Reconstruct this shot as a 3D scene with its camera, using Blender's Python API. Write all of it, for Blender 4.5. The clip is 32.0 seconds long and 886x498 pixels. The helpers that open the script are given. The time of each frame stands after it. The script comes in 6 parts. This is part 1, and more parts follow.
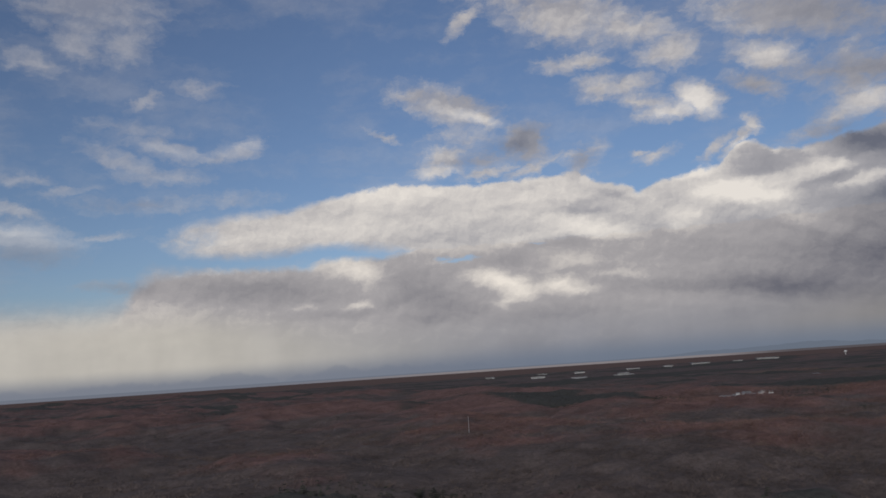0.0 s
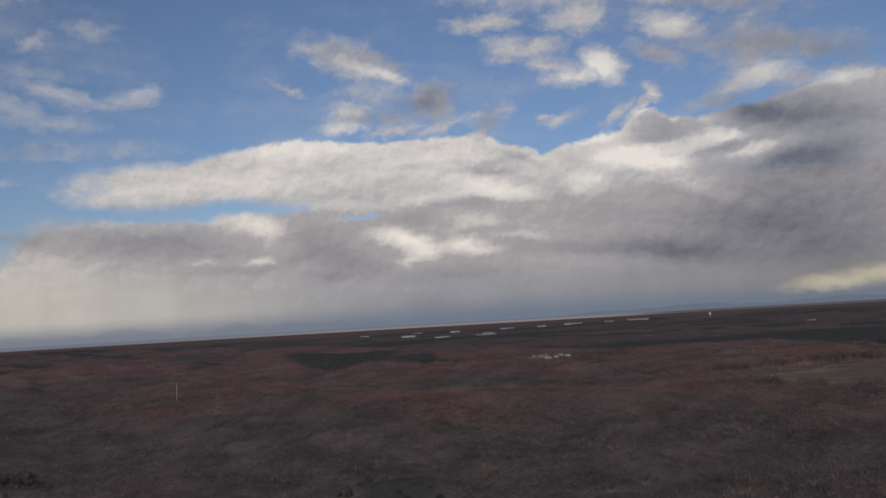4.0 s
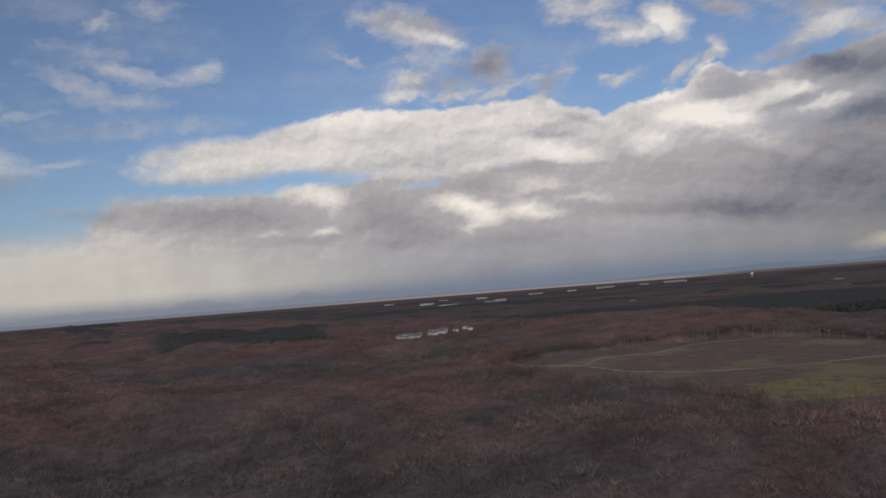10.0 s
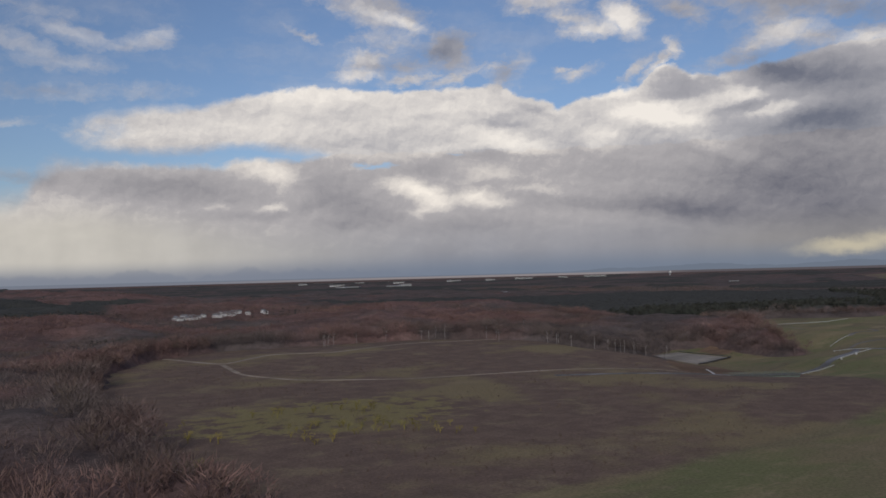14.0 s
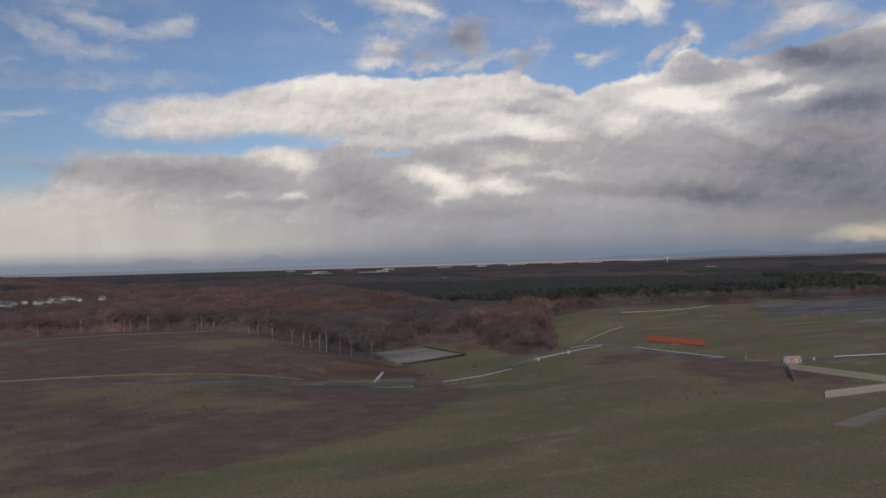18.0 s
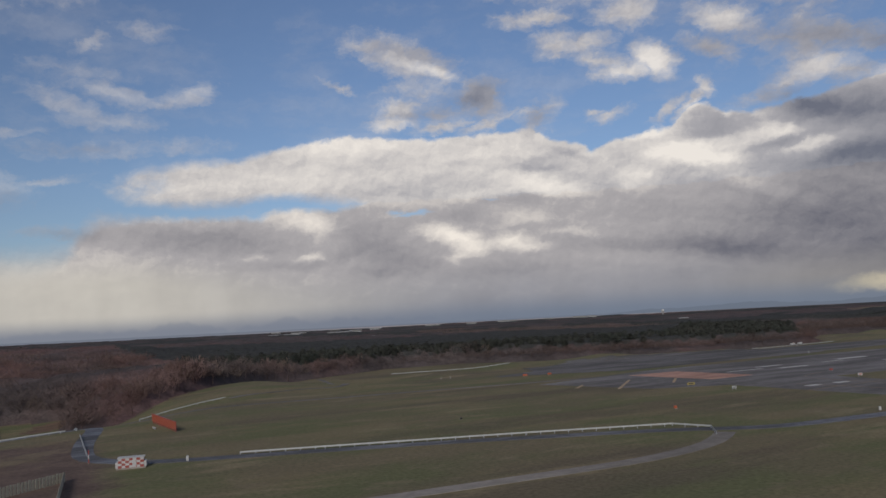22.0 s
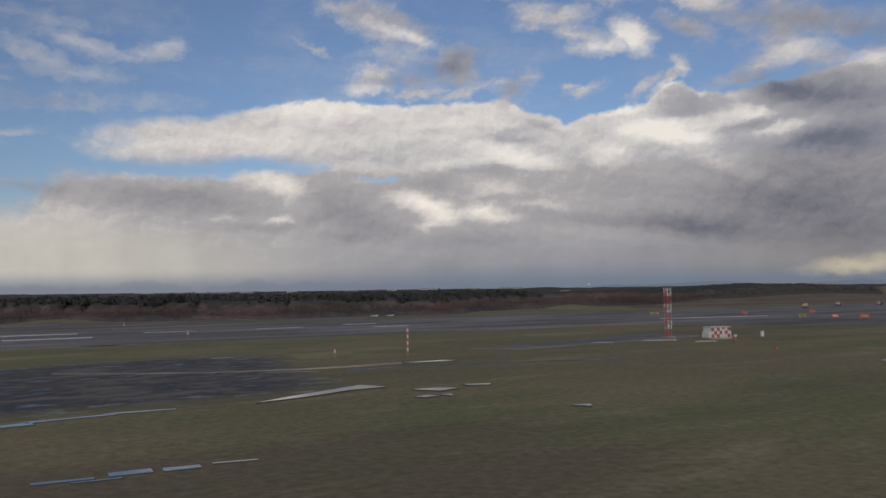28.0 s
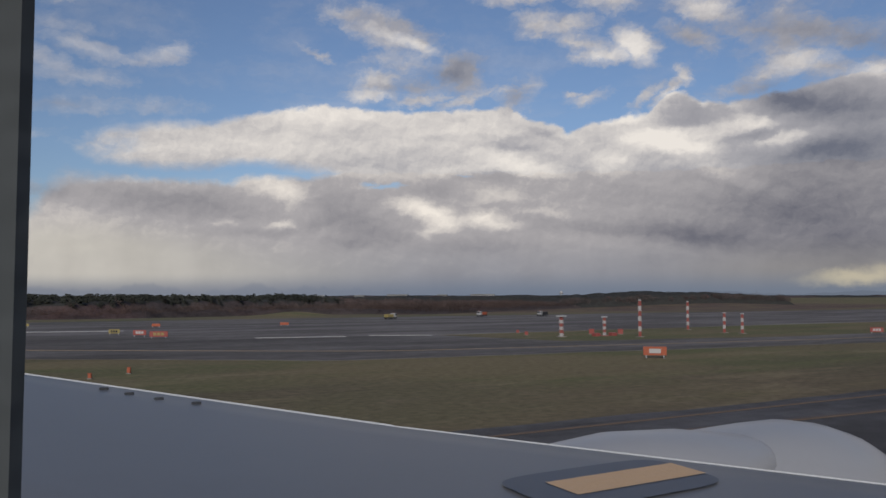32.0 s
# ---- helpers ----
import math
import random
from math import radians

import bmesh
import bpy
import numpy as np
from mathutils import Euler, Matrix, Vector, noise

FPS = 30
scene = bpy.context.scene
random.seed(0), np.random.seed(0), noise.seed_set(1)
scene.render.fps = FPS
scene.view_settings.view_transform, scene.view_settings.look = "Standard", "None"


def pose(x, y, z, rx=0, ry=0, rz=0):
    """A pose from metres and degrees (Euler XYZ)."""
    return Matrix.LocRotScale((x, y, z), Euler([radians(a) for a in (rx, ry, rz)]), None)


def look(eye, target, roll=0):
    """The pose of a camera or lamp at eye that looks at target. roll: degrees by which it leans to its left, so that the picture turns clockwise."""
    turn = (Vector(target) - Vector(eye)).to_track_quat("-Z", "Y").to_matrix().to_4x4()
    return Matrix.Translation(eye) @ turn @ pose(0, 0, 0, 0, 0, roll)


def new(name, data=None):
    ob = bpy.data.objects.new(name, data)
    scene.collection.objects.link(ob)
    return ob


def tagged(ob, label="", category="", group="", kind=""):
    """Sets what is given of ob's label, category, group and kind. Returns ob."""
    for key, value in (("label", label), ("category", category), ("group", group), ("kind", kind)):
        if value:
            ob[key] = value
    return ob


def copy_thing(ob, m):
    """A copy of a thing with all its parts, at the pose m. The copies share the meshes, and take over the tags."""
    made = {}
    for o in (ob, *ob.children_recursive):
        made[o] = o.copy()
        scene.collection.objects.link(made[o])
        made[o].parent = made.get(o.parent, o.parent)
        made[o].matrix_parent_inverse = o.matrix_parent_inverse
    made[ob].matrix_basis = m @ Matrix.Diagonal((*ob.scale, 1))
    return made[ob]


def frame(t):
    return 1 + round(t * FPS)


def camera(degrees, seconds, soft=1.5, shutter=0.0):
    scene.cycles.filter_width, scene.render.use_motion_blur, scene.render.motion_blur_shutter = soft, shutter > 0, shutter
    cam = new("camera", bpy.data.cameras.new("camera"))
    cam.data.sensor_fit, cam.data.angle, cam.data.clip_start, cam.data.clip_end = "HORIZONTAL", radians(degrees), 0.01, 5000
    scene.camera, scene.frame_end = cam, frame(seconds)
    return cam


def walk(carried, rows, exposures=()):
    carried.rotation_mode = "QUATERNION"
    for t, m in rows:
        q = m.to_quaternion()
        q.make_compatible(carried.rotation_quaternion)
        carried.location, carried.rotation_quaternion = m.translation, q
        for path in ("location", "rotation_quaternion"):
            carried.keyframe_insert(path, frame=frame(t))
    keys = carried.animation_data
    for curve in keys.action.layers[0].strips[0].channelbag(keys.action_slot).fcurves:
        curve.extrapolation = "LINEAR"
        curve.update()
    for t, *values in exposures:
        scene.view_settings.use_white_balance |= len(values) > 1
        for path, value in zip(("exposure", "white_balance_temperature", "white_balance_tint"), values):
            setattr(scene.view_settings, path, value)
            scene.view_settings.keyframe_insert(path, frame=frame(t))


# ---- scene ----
import itertools

DEG = 55.96
PATH = (
    (0.0, -0.00, -2.45, 54.35, -26.81, 8.31, 3.83),
    (0.5, 18.01, -3.50, 53.60, -26.36, 10.24, 4.46),
    (1.0, 36.02, -4.50, 52.86, -28.92, 7.66, 3.51),
    (1.5, 54.04, -5.41, 52.14, -29.87, 4.40, 2.28),
    (2.0, 72.06, -6.18, 51.43, -31.19, 4.05, 2.02),
    (2.5, 90.08, -6.78, 50.74, -31.63, 4.84, 2.62),
    (3.0, 108.12, -7.15, 50.06, -32.40, 2.98, 2.21),
    (3.5, 126.16, -7.25, 49.41, -33.41, 3.91, 2.74),
    (5.5, 198.45, -4.55, 46.93, -33.18, 6.30, 4.07),
    (6.0, 216.58, -3.32, 46.34, -32.58, 5.97, 3.84),
    (6.5, 234.75, -1.99, 45.73, -30.58, 6.71, 3.76),
    (7.0, 252.96, -0.63, 45.13, -32.12, 7.88, 4.76),
    (7.5, 271.22, 0.68, 44.50, -30.65, 6.34, 3.90),
    (8.0, 289.53, 1.89, 43.87, -29.65, 0.89, 1.67),
    (8.5, 307.90, 2.93, 43.21, -28.97, -0.75, 0.87),
    (9.0, 326.32, 3.81, 42.52, -29.06, -0.97, 0.28),
    (9.5, 344.80, 4.52, 41.81, -29.49, 1.08, 1.38),
    (10.0, 363.32, 5.07, 41.06, -29.08, 3.01, 4.48),
    (10.5, 381.89, 5.47, 40.27, -26.97, 2.40, 3.47),
    (11.0, 400.50, 5.72, 39.44, -30.07, 6.03, 2.80),
    (11.5, 419.15, 5.83, 38.56, -31.16, -0.11, 0.89),
    (12.0, 437.83, 5.80, 37.64, -29.65, -0.85, 0.02),
    (12.5, 456.54, 5.64, 36.67, -30.18, -0.59, 0.05),
    (13.0, 475.27, 5.37, 35.66, -30.55, 1.15, 2.21),
    (13.5, 494.04, 5.02, 34.64, -31.25, 2.17, 2.43),
    (14.0, 512.83, 4.61, 33.61, -32.82, 1.76, 1.48),
    (14.5, 531.66, 4.18, 32.59, -32.41, 0.76, 0.52),
    (16.5, 607.27, 2.65, 28.72, -32.51, 0.42, 0.72),
    (17.0, 626.25, 2.42, 27.83, -31.87, 0.09, 0.75),
    (17.5, 645.25, 2.26, 26.95, -31.08, 0.69, 1.19),
    (18.0, 664.26, 2.16, 26.07, -31.48, 0.92, 1.55),
    (18.5, 683.29, 2.13, 25.17, -32.01, 0.55, 1.62),
    (19.0, 702.32, 2.15, 24.25, -32.39, 0.30, 1.18),
    (19.5, 721.36, 2.23, 23.31, -33.07, -0.67, 0.85),
    (20.0, 740.39, 2.36, 22.33, -32.01, 0.23, 1.24),
    (20.5, 759.41, 2.54, 21.31, -32.41, 1.29, 1.53),
    (21.0, 778.42, 2.74, 20.27, -31.47, 2.12, 2.44),
    (21.5, 797.44, 2.96, 19.21, -29.54, 3.80, 5.28),
    (22.0, 816.47, 3.16, 18.14, -30.22, 4.98, 2.84),
    (22.5, 835.51, 3.34, 17.07, -30.11, 4.47, 2.22),
    (23.0, 854.58, 3.46, 16.01, -32.04, 2.75, 1.83),
    (23.5, 873.67, 3.51, 14.96, -31.07, 2.94, 1.86),
    (24.0, 892.79, 3.47, 13.93, -31.38, 3.28, 2.50),
    (24.5, 911.95, 3.33, 12.93, -30.93, 4.36, 4.89),
    (25.0, 931.14, 3.08, 11.97, -30.69, 5.68, 3.03),
    (25.5, 950.35, 2.73, 11.08, -30.98, 3.75, 2.30),
    (27.5, 1027.25, 0.57, 8.28, -31.20, 1.86, 0.23),
    (28.0, 1046.44, -0.13, 7.78, -32.46, 2.74, 0.67),
    (28.5, 1065.60, -0.87, 7.37, -32.60, 4.04, 0.67),
    (29.0, 1084.74, -1.66, 7.02, -32.10, 4.96, 0.14),
    (29.5, 1103.85, -2.47, 6.72, -33.94, 5.01, 0.01),
    (30.0, 1122.95, -3.32, 6.47, -32.38, 4.20, 0.81),
    (30.5, 1142.03, -4.19, 6.24, -32.80, 3.77, 0.32),
    (31.0, 1161.09, -5.08, 6.05, -32.34, 3.45, -0.16),
    (31.5, 1180.16, -5.98, 5.86, -31.99, 2.50, -0.10),
    (32.0, 1199.21, -6.88, 5.69, -32.41, 3.21, 0.02),
)
# The landing approach, low over woods, heath and an airfield. x runs along the flight, y away to its left.
cam = camera(DEG, 32.0, soft=1.6)
walk(cam, [(t, pose(x, y, z, 90 + pitch, roll, yaw)) for t, x, y, z, yaw, pitch, roll in PATH],
     exposures=[(0.0, -0.17), (6.5, -0.17), (8.5, -0.03), (20.5, 0.0), (22.5, -0.08), (32.0, -0.08)])

# ---- world, sun ----
class Nodes:
    """A short way to wire shader nodes."""
    def __init__(self, tree):
        self.tree = tree
        tree.nodes.clear()

    def add(self, kind, settings=None, **inputs):
        n, s = self.tree.nodes.new(kind), settings or {}
        if "operation" in s:
            n.operation = s["operation"]
        if "use_clamp" in s:
            n.use_clamp = s["use_clamp"]
        if "interpolation_type" in s:
            n.interpolation_type = s["interpolation_type"]
        if "data_type" in s:
            n.data_type = s["data_type"]
        if "noise_dimensions" in s:
            n.noise_dimensions = s["noise_dimensions"]
        if "attribute_name" in s:
            n.attribute_name = s["attribute_name"]
        for k, v in inputs.items():
            self.put(n, k.replace("_", " "), v)
        return n

    def put(self, n, key, v):
        sock = n.inputs[int(key[3:])] if key.startswith("in ") else n.inputs[key]
        if isinstance(v, bpy.types.NodeSocket):
            self.tree.links.new(v, sock)
        else:
            sock.default_value = v

    def math(self, op, a, b=0.0, clamp=False):
        n = self.add("ShaderNodeMath", {"operation": op, "use_clamp": clamp})
        self.put(n, "in 0", a)
        self.put(n, "in 1", b)
        return n.outputs[0]

    def vec(self, op, a, b=(0, 0, 0), out=0):
        n = self.add("ShaderNodeVectorMath", {"operation": op})
        self.put(n, "in 0", a)
        self.put(n, "in 1", b)
        return n.outputs[out]

    def ramp(self, v, lo, hi, to_lo=0.0, to_hi=1.0, smooth=True):
        n = self.add("ShaderNodeMapRange", {"interpolation_type": "SMOOTHSTEP" if smooth else "LINEAR"})
        n.clamp = not smooth
        for k, x in zip(range(5), (v, lo, hi, to_lo, to_hi)):
            self.put(n, "in %d" % k, x)
        return n.outputs[0]

    def mix(self, f, a, b):
        n = self.add("ShaderNodeMix", {"data_type": "RGBA"})
        for k, x in ((0, f), (6, a), (7, b)):
            self.put(n, "in %d" % k, x if isinstance(x, (float, int, bpy.types.NodeSocket)) else (*x, 1.0))
        return n.outputs[2]

    def noise(self, v, scale, detail=4.0, rough=0.55, dim="3D"):
        n = self.add("ShaderNodeTexNoise", {"noise_dimensions": dim}, Scale=scale, Detail=detail, Roughness=rough)
        self.put(n, "Vector", v)
        return n.outputs[0]


SUN_AZ, SUN_EL = radians(-140), radians(27)      # from +y towards +x; behind the camera, to its left
world = bpy.data.worlds.new("cloudy_sky")
scene.world = world
world.use_nodes = True
world.cycles.sampling_method, world.cycles.sample_map_resolution = "MANUAL", 512
N = Nodes(world.node_tree)
way = N.add("ShaderNodeTexCoord").outputs["Generated"]
xyz = N.add("ShaderNodeSeparateXYZ")
N.put(xyz, "in 0", N.vec("NORMALIZE", way))
az = N.math("MULTIPLY", N.math("ARCTAN2", xyz.outputs[0], xyz.outputs[1]), 180 / math.pi)
el = N.math("MULTIPLY", N.math("ARCSINE", xyz.outputs[2]), 180 / math.pi)
flat = N.add("ShaderNodeCombineXYZ")
N.put(flat, "X", az)
N.put(flat, "Y", el)
P0 = flat.outputs[0]
# billowing: the cloud's outline is pushed about by coarse and fine noise
def bent(coarse, fine, seed):
    p = N.vec("ADD", P0, (seed, seed * 0.7, 0))
    a = N.add("ShaderNodeTexNoise", {"noise_dimensions": "2D"}, Scale=0.35, Detail=2.0)
    N.put(a, "Vector", N.vec("MULTIPLY", p, (0.8, 1.5, 1.0)))
    b = N.add("ShaderNodeTexNoise", {"noise_dimensions": "2D"}, Scale=1.1, Detail=5.0, Roughness=0.62)
    N.put(b, "Vector", N.vec("MULTIPLY", p, (0.9, 1.35, 1.0)))
    s = N.vec("MULTIPLY", N.vec("SUBTRACT", a.outputs[1], (0.5, 0.5, 0.5)), (coarse, coarse * 0.5, 0))
    u = N.vec("MULTIPLY", N.vec("SUBTRACT", b.outputs[1], (0.5, 0.5, 0.5)), (fine, fine * 0.7, 0))
    return N.vec("ADD", P0, N.vec("ADD", s, u))


P = bent(0.9, 0.85, 0.0)
PS = bent(1.3, 1.3, 40.0)


def stamp(p, a, e, ra, re, tilt, w, smooth=True):
    """One soft tilted ellipse: bearing, height, half width, half height, tilt in degrees, weight."""
    at_middle = N.vec("SUBTRACT", p, (a, e, 0))
    if abs(tilt) < 4:
        d = N.vec("LENGTH", N.vec("MULTIPLY", at_middle, (1 / ra, 1 / re, 0)), out=1)
    else:
        c, s = math.cos(radians(tilt)), math.sin(radians(tilt))
        along = N.vec("DOT_PRODUCT", at_middle, (c / ra, s / ra, 0), out=1)
        across = N.vec("DOT_PRODUCT", at_middle, (-s / re, c / re, 0), out=1)
        d = N.math("SQRT", N.math("ADD", N.math("MULTIPLY", along, along), N.math("MULTIPLY", across, across)))
    return N.ramp(d, 1.0, 0.0, 0.0, w) if smooth else N.math("MULTIPLY", N.math("SUBTRACT", 1.0, d), w)


def heaped(p, *lists):
    """The stamps of all the lists added up."""
    total = 0.0
    for r in itertools.chain(*lists):
        total = N.math("ADD", stamp(p, r[0], r[1], r[2] * 1.4, r[3] * 1.45, r[4], r[5] * 0.84), total)
    return total


def greatest(p, *lists):
    """The strongest of the stamps of all the lists."""
    total = -2.0
    for r in itertools.chain(*lists):
        total = N.math("MAXIMUM", stamp(p, *r, smooth=False), total)
    return total


def profile(at_az, rows):
    """A height over the horizon that follows the bearing, straight from row to row."""
    total = rows[0][1]
    for (a0, e0), (a1, e1) in zip(rows, rows[1:]):
        k = (e1 - e0) / (a1 - a0)
        run = N.math("MINIMUM", N.math("MAXIMUM", at_az, a0), a1)
        total = N.math("ADD", total, N.math("MULTIPLY", N.math("SUBTRACT", run, a0), k))
    return total


# the cloud bank: an upper shelf, a lower layer, and a slot of clear sky between; then the small clouds; then light and shade
UPPER_TOP = ((7.9, 9.57), (9.6, 10.9), (12.7, 11.49), (17.0, 11.72), (18.8, 12.01), (21.4, 12.52), (24.5, 12.98), (26.8, 12.82), (29.9, 12.54), (32.7, 12.73), (35.0, 12.75), (37.2, 12.88), (38.1, 12.23), (40.2, 11.62), (41.0, 11.13), (42.3, 11.53), (45.0, 12.04), (46.5, 12.18), (47.2, 12.99), (48.0, 13.53), (48.9, 13.26), (50.0, 12.73), (51.5, 12.56), (53.5, 12.81), (55.3, 13.03), (56.7, 13.4), (59.3, 13.81), (60.7, 13.74))
UPPER_FOOT = ((7.9, 9.5), (9.2, 8.7), (11.3, 8.39), (14.0, 8.3), (16.9, 8.47), (18.4, 8.78), (20.2, 8.86), (22.9, 8.47), (25.1, 8.14), (26.7, 7.19), (28.1, 3.68))
LOWER_TOP = ((-40, 6.5), (-4, 5.0), (4.1, 4.86), (6.0, 5.4), (6.9, 6.81), (8.2, 7.58), (10.6, 7.66), (14.0, 7.71), (16.2, 7.62), (18.0, 7.55), (18.8, 7.96), (20.6, 8.18), (22.9, 8.09), (24.4, 8.3), (26.7, 8.73))
HOLES = ((28.6, 7.5, 1.57, 0.26, -1, 1), (27.5, 7.7, 0.94, 0.19, -1, 0.8), (34.1, 8.2, 0.94, 0.15, 3, 0.5))
WISPS_LEFT = ((6.4, 14.6, 3, 0.75, -22, 1), (9.1, 15.5, 2.92, 0.6, -12, 1), (8, 13.6, 2.25, 0.53, -6, 0.7), (9.7, 13.7, 1.88, 0.6, 4, 0.7),
              (13.7, 15.6, 2.17, 0.71, 13, 1), (11.8, 14.9, 1.5, 0.38, 4, 0.7), (6.9, 16.7, 2.62, 0.53, -4, 0.5), (7.6, 12, 4.12, 0.53, 0, 0.62),
              (13, 12.3, 2.25, 0.38, -3, 0.4), (5, 9.9, 1.69, 0.22, 7, 0.6), (10.1, 10, 1.69, 0.34, 6, 0.6), (5.7, 6.7, 2.62, 0.45, -2, 0.9))
PUFFS_MIDDLE = ((28.2, 18, 3.94, 1.2, -17, 1.1), (30.7, 17, 2.06, 0.53, -19, 1), (26.3, 18.7, 2.25, 0.75, 0, 0.8), (28.1, 14.3, 2.32, 0.97, 3, 1.1),
                (27.4, 13.6, 2.32, 0.56, 5, 1), (30.8, 14.1, 1.88, 0.6, -2, 0.8), (33.4, 15.3, 1.88, 1.35, 8, 1.25), (34, 14.7, 1.5, 1.12, -2, 1),
                (34.1, 13.4, 2.06, 0.38, 20, 0.8), (37.5, 14.1, 1.5, 0.34, 12, 0.7), (37.5, 13.5, 1.5, 0.97, 47, 0.7), (30.9, 13.3, 2.25, 0.3, 8, 0.8),
                (23.5, 16.2, 1.5, 0.22, -24, 0.5), (29.7, 15.9, 2.25, 0.75, -1, 0.6), (41.4, 13.6, 0.67, 0.19, -4, 0.7), (42.5, 13.3, 1.31, 0.38, 11, 0.6))
PUFFS_RIGHT = ((42.2, 16.9, 2.06, 0.67, -15, 0.9), (43.7, 16, 2.62, 0.64, -1, 1), (45.6, 16.6, 1.8, 1.2, -36, 1.3), (39, 18.2, 1.88, 0.9, -4, 0.9),
               (40.8, 18.2, 2.25, 0.75, -5, 0.8), (49, 16.9, 2.06, 0.82, -22, 0.9), (49.7, 16.3, 1.12, 0.45, -7, 0.8), (47.9, 13.6, 1.57, 0.38, 49, 1),
               (48.8, 14.4, 0.6, 0.67, 74, 1), (46.5, 13.2, 1.5, 0.38, 35, 0.8), (55.7, 14.6, 2.81, 0.97, 10, 1.1), (53.8, 14.1, 1.88, 0.75, 17, 0.8),
               (57.5, 14.1, 2.25, 0.82, -9, 0.9), (60.4, 13.7, 2.25, 0.75, -2, 1.1), (52.3, 13.3, 2.25, 0.53, 8, 0.6), (56.3, 16.3, 6, 0.97, -9, 1))
HIGH_LEFT = ((4.1, 24.5, 5.06, 2.32, -5, 1.15), (3.5, 22.1, 1.88, 1.57, 5, 1), (6.5, 22, 1.95, 1.5, 48, 0.95), (0.8, 20.5, 2.06, 0.82, -10, 0.8),
             (7.5, 18.5, 1.2, 0.41, 30, 0.9), (11, 19.4, 1.69, 0.6, 1, 0.5), (-0.1, 11.4, 2.06, 0.38, -9, 0.8), (2.5, 12.7, 2.25, 0.34, 11, 0.6),
             (0.1, 9.5, 3.75, 1.5, -8, 1.25), (5.1, 9.9, 2.25, 0.26, 10, 0.7), (-0.4, 13.4, 1.88, 0.38, -3, 0.55))
HIGH_RIGHT = ((30, 23.4, 1.69, 0.49, 29, 0.9), (37.2, 23.1, 5.25, 1.95, -12, 1.15), (37.7, 20, 2.81, 0.6, 0, 1), (44.1, 19.9, 2.44, 1.12, 2, 1),
              (41.7, 21.7, 4.12, 1.27, -10, 0.9), (50.3, 18.4, 2.92, 1.27, -20, 1.1), (52, 20.8, 7.12, 1.72, -14, 1.1), (33, 25, 4.12, 0.97, -7, 0.9),
              (55, 16.4, 2.25, 2.25, -13, 0.9))
BRIGHT_LOW = ((20.2, 7.5, 2.6, 0.97, -6, 0.5), (22.1, 6.8, 1.9, 0.95, -35, 0.38), (21.5, 4.8, 1.05, 0.34, 4, 0.5), (17.6, 4.9, 1.12, 0.3, -1, 0.3),
              (30.5, 6.1, 1.8, 0.82, -12, 0.8), (32.4, 5.2, 1.65, 0.97, -22, 0.75), (31.4, 4.2, 0.9, 0.53, -2, 0.5), (35.2, 5.3, 1.57, 0.67, -2, 0.7),
              (36.7, 4.8, 1.5, 0.45, -2, 0.4), (36, 6.9, 2.06, 0.53, 3, 0.45), (39.8, 5.5, 1.88, 0.34, -8, 0.3), (5, 3.7, 7.12, 1.88, 0, 0.35),
              (8.9, 5.4, 2.25, 0.94, 0, 0.2), (14, 7.6, 6, 0.34, 0, 0.15))
BRIGHT_SHELF = ((23.7, 12, 4.12, 1.05, 8, 0.35), (25.3, 12.3, 7.12, 0.75, -1, 0.2), (29.9, 11.1, 4.88, 1.5, -6, 0.2), (22.1, 10.1, 4.5, 1.12, 8, 0.18),
                (26.7, 10.1, 3.38, 0.53, 9, 0.2), (36.9, 9.1, 2.81, 0.75, -8, 0.6), (32.6, 8.6, 2.81, 0.53, -2, 0.4), (39.2, 8.5, 2.06, 0.49, -7, 0.45),
                (35.4, 11.7, 3.38, 0.97, 3, 0.3), (14.8, 10.2, 7.12, 1.31, 5, 0.12), (43.9, 9, 1.69, 0.82, 4, 0.55), (45, 11.8, 2.25, 0.38, 9, 0.5),
                (40.8, 10.3, 2.62, 0.75, 6, 0.2), (33.8, 10.1, 2.25, 0.75, -2, 0.18))
BRIGHT_RIGHT = ((47.9, 10.3, 3, 0.97, -5, 0.75), (45.7, 10.7, 2.25, 0.97, 5, 0.5), (49.1, 9.7, 2.62, 0.38, -5, 0.4), (51.5, 11, 2.25, 0.75, 9, 0.5),
                (53.4, 11.1, 1.5, 0.53, -6, 0.5), (50.7, 8.7, 3, 0.82, -15, 0.4), (52.3, 7.4, 3.38, 0.53, -19, 0.35), (48.1, 13.3, 0.97, 0.38, 14, 0.5),
                (50.1, 12.4, 0.53, 0.3, -6, 0.4), (51.9, 12.2, 0.53, 0.3, -6, 0.4), (55.9, 10.1, 2.25, 0.53, 8, 0.35), (54.5, 9.9, 2.25, 0.75, -6, 0.35))
BRIGHT_HIGH = ((45.6, 16.5, 1.72, 0.9, -31, 0.7), (43.7, 16, 2.25, 0.45, 0, 0.5), (55.9, 14.6, 2.62, 0.82, 10, 0.5), (29.3, 17.4, 3.56, 0.49, -20, 0.55),
               (27.3, 13.5, 2.25, 0.49, 4, 0.4), (26.9, 14.9, 1.5, 0.53, 20, 0.25), (13.7, 15.7, 2.06, 0.56, 11, 0.3), (8.8, 15.6, 2.25, 0.34, -12, 0.2),
               (60.4, 13.9, 2.06, 0.53, -2, 0.5), (48.8, 14.3, 0.53, 1.12, 54, 0.3), (50.4, 18.5, 2.25, 0.97, -12, 0.35), (0.2, 10.2, 3.38, 0.53, -4, 0.5))
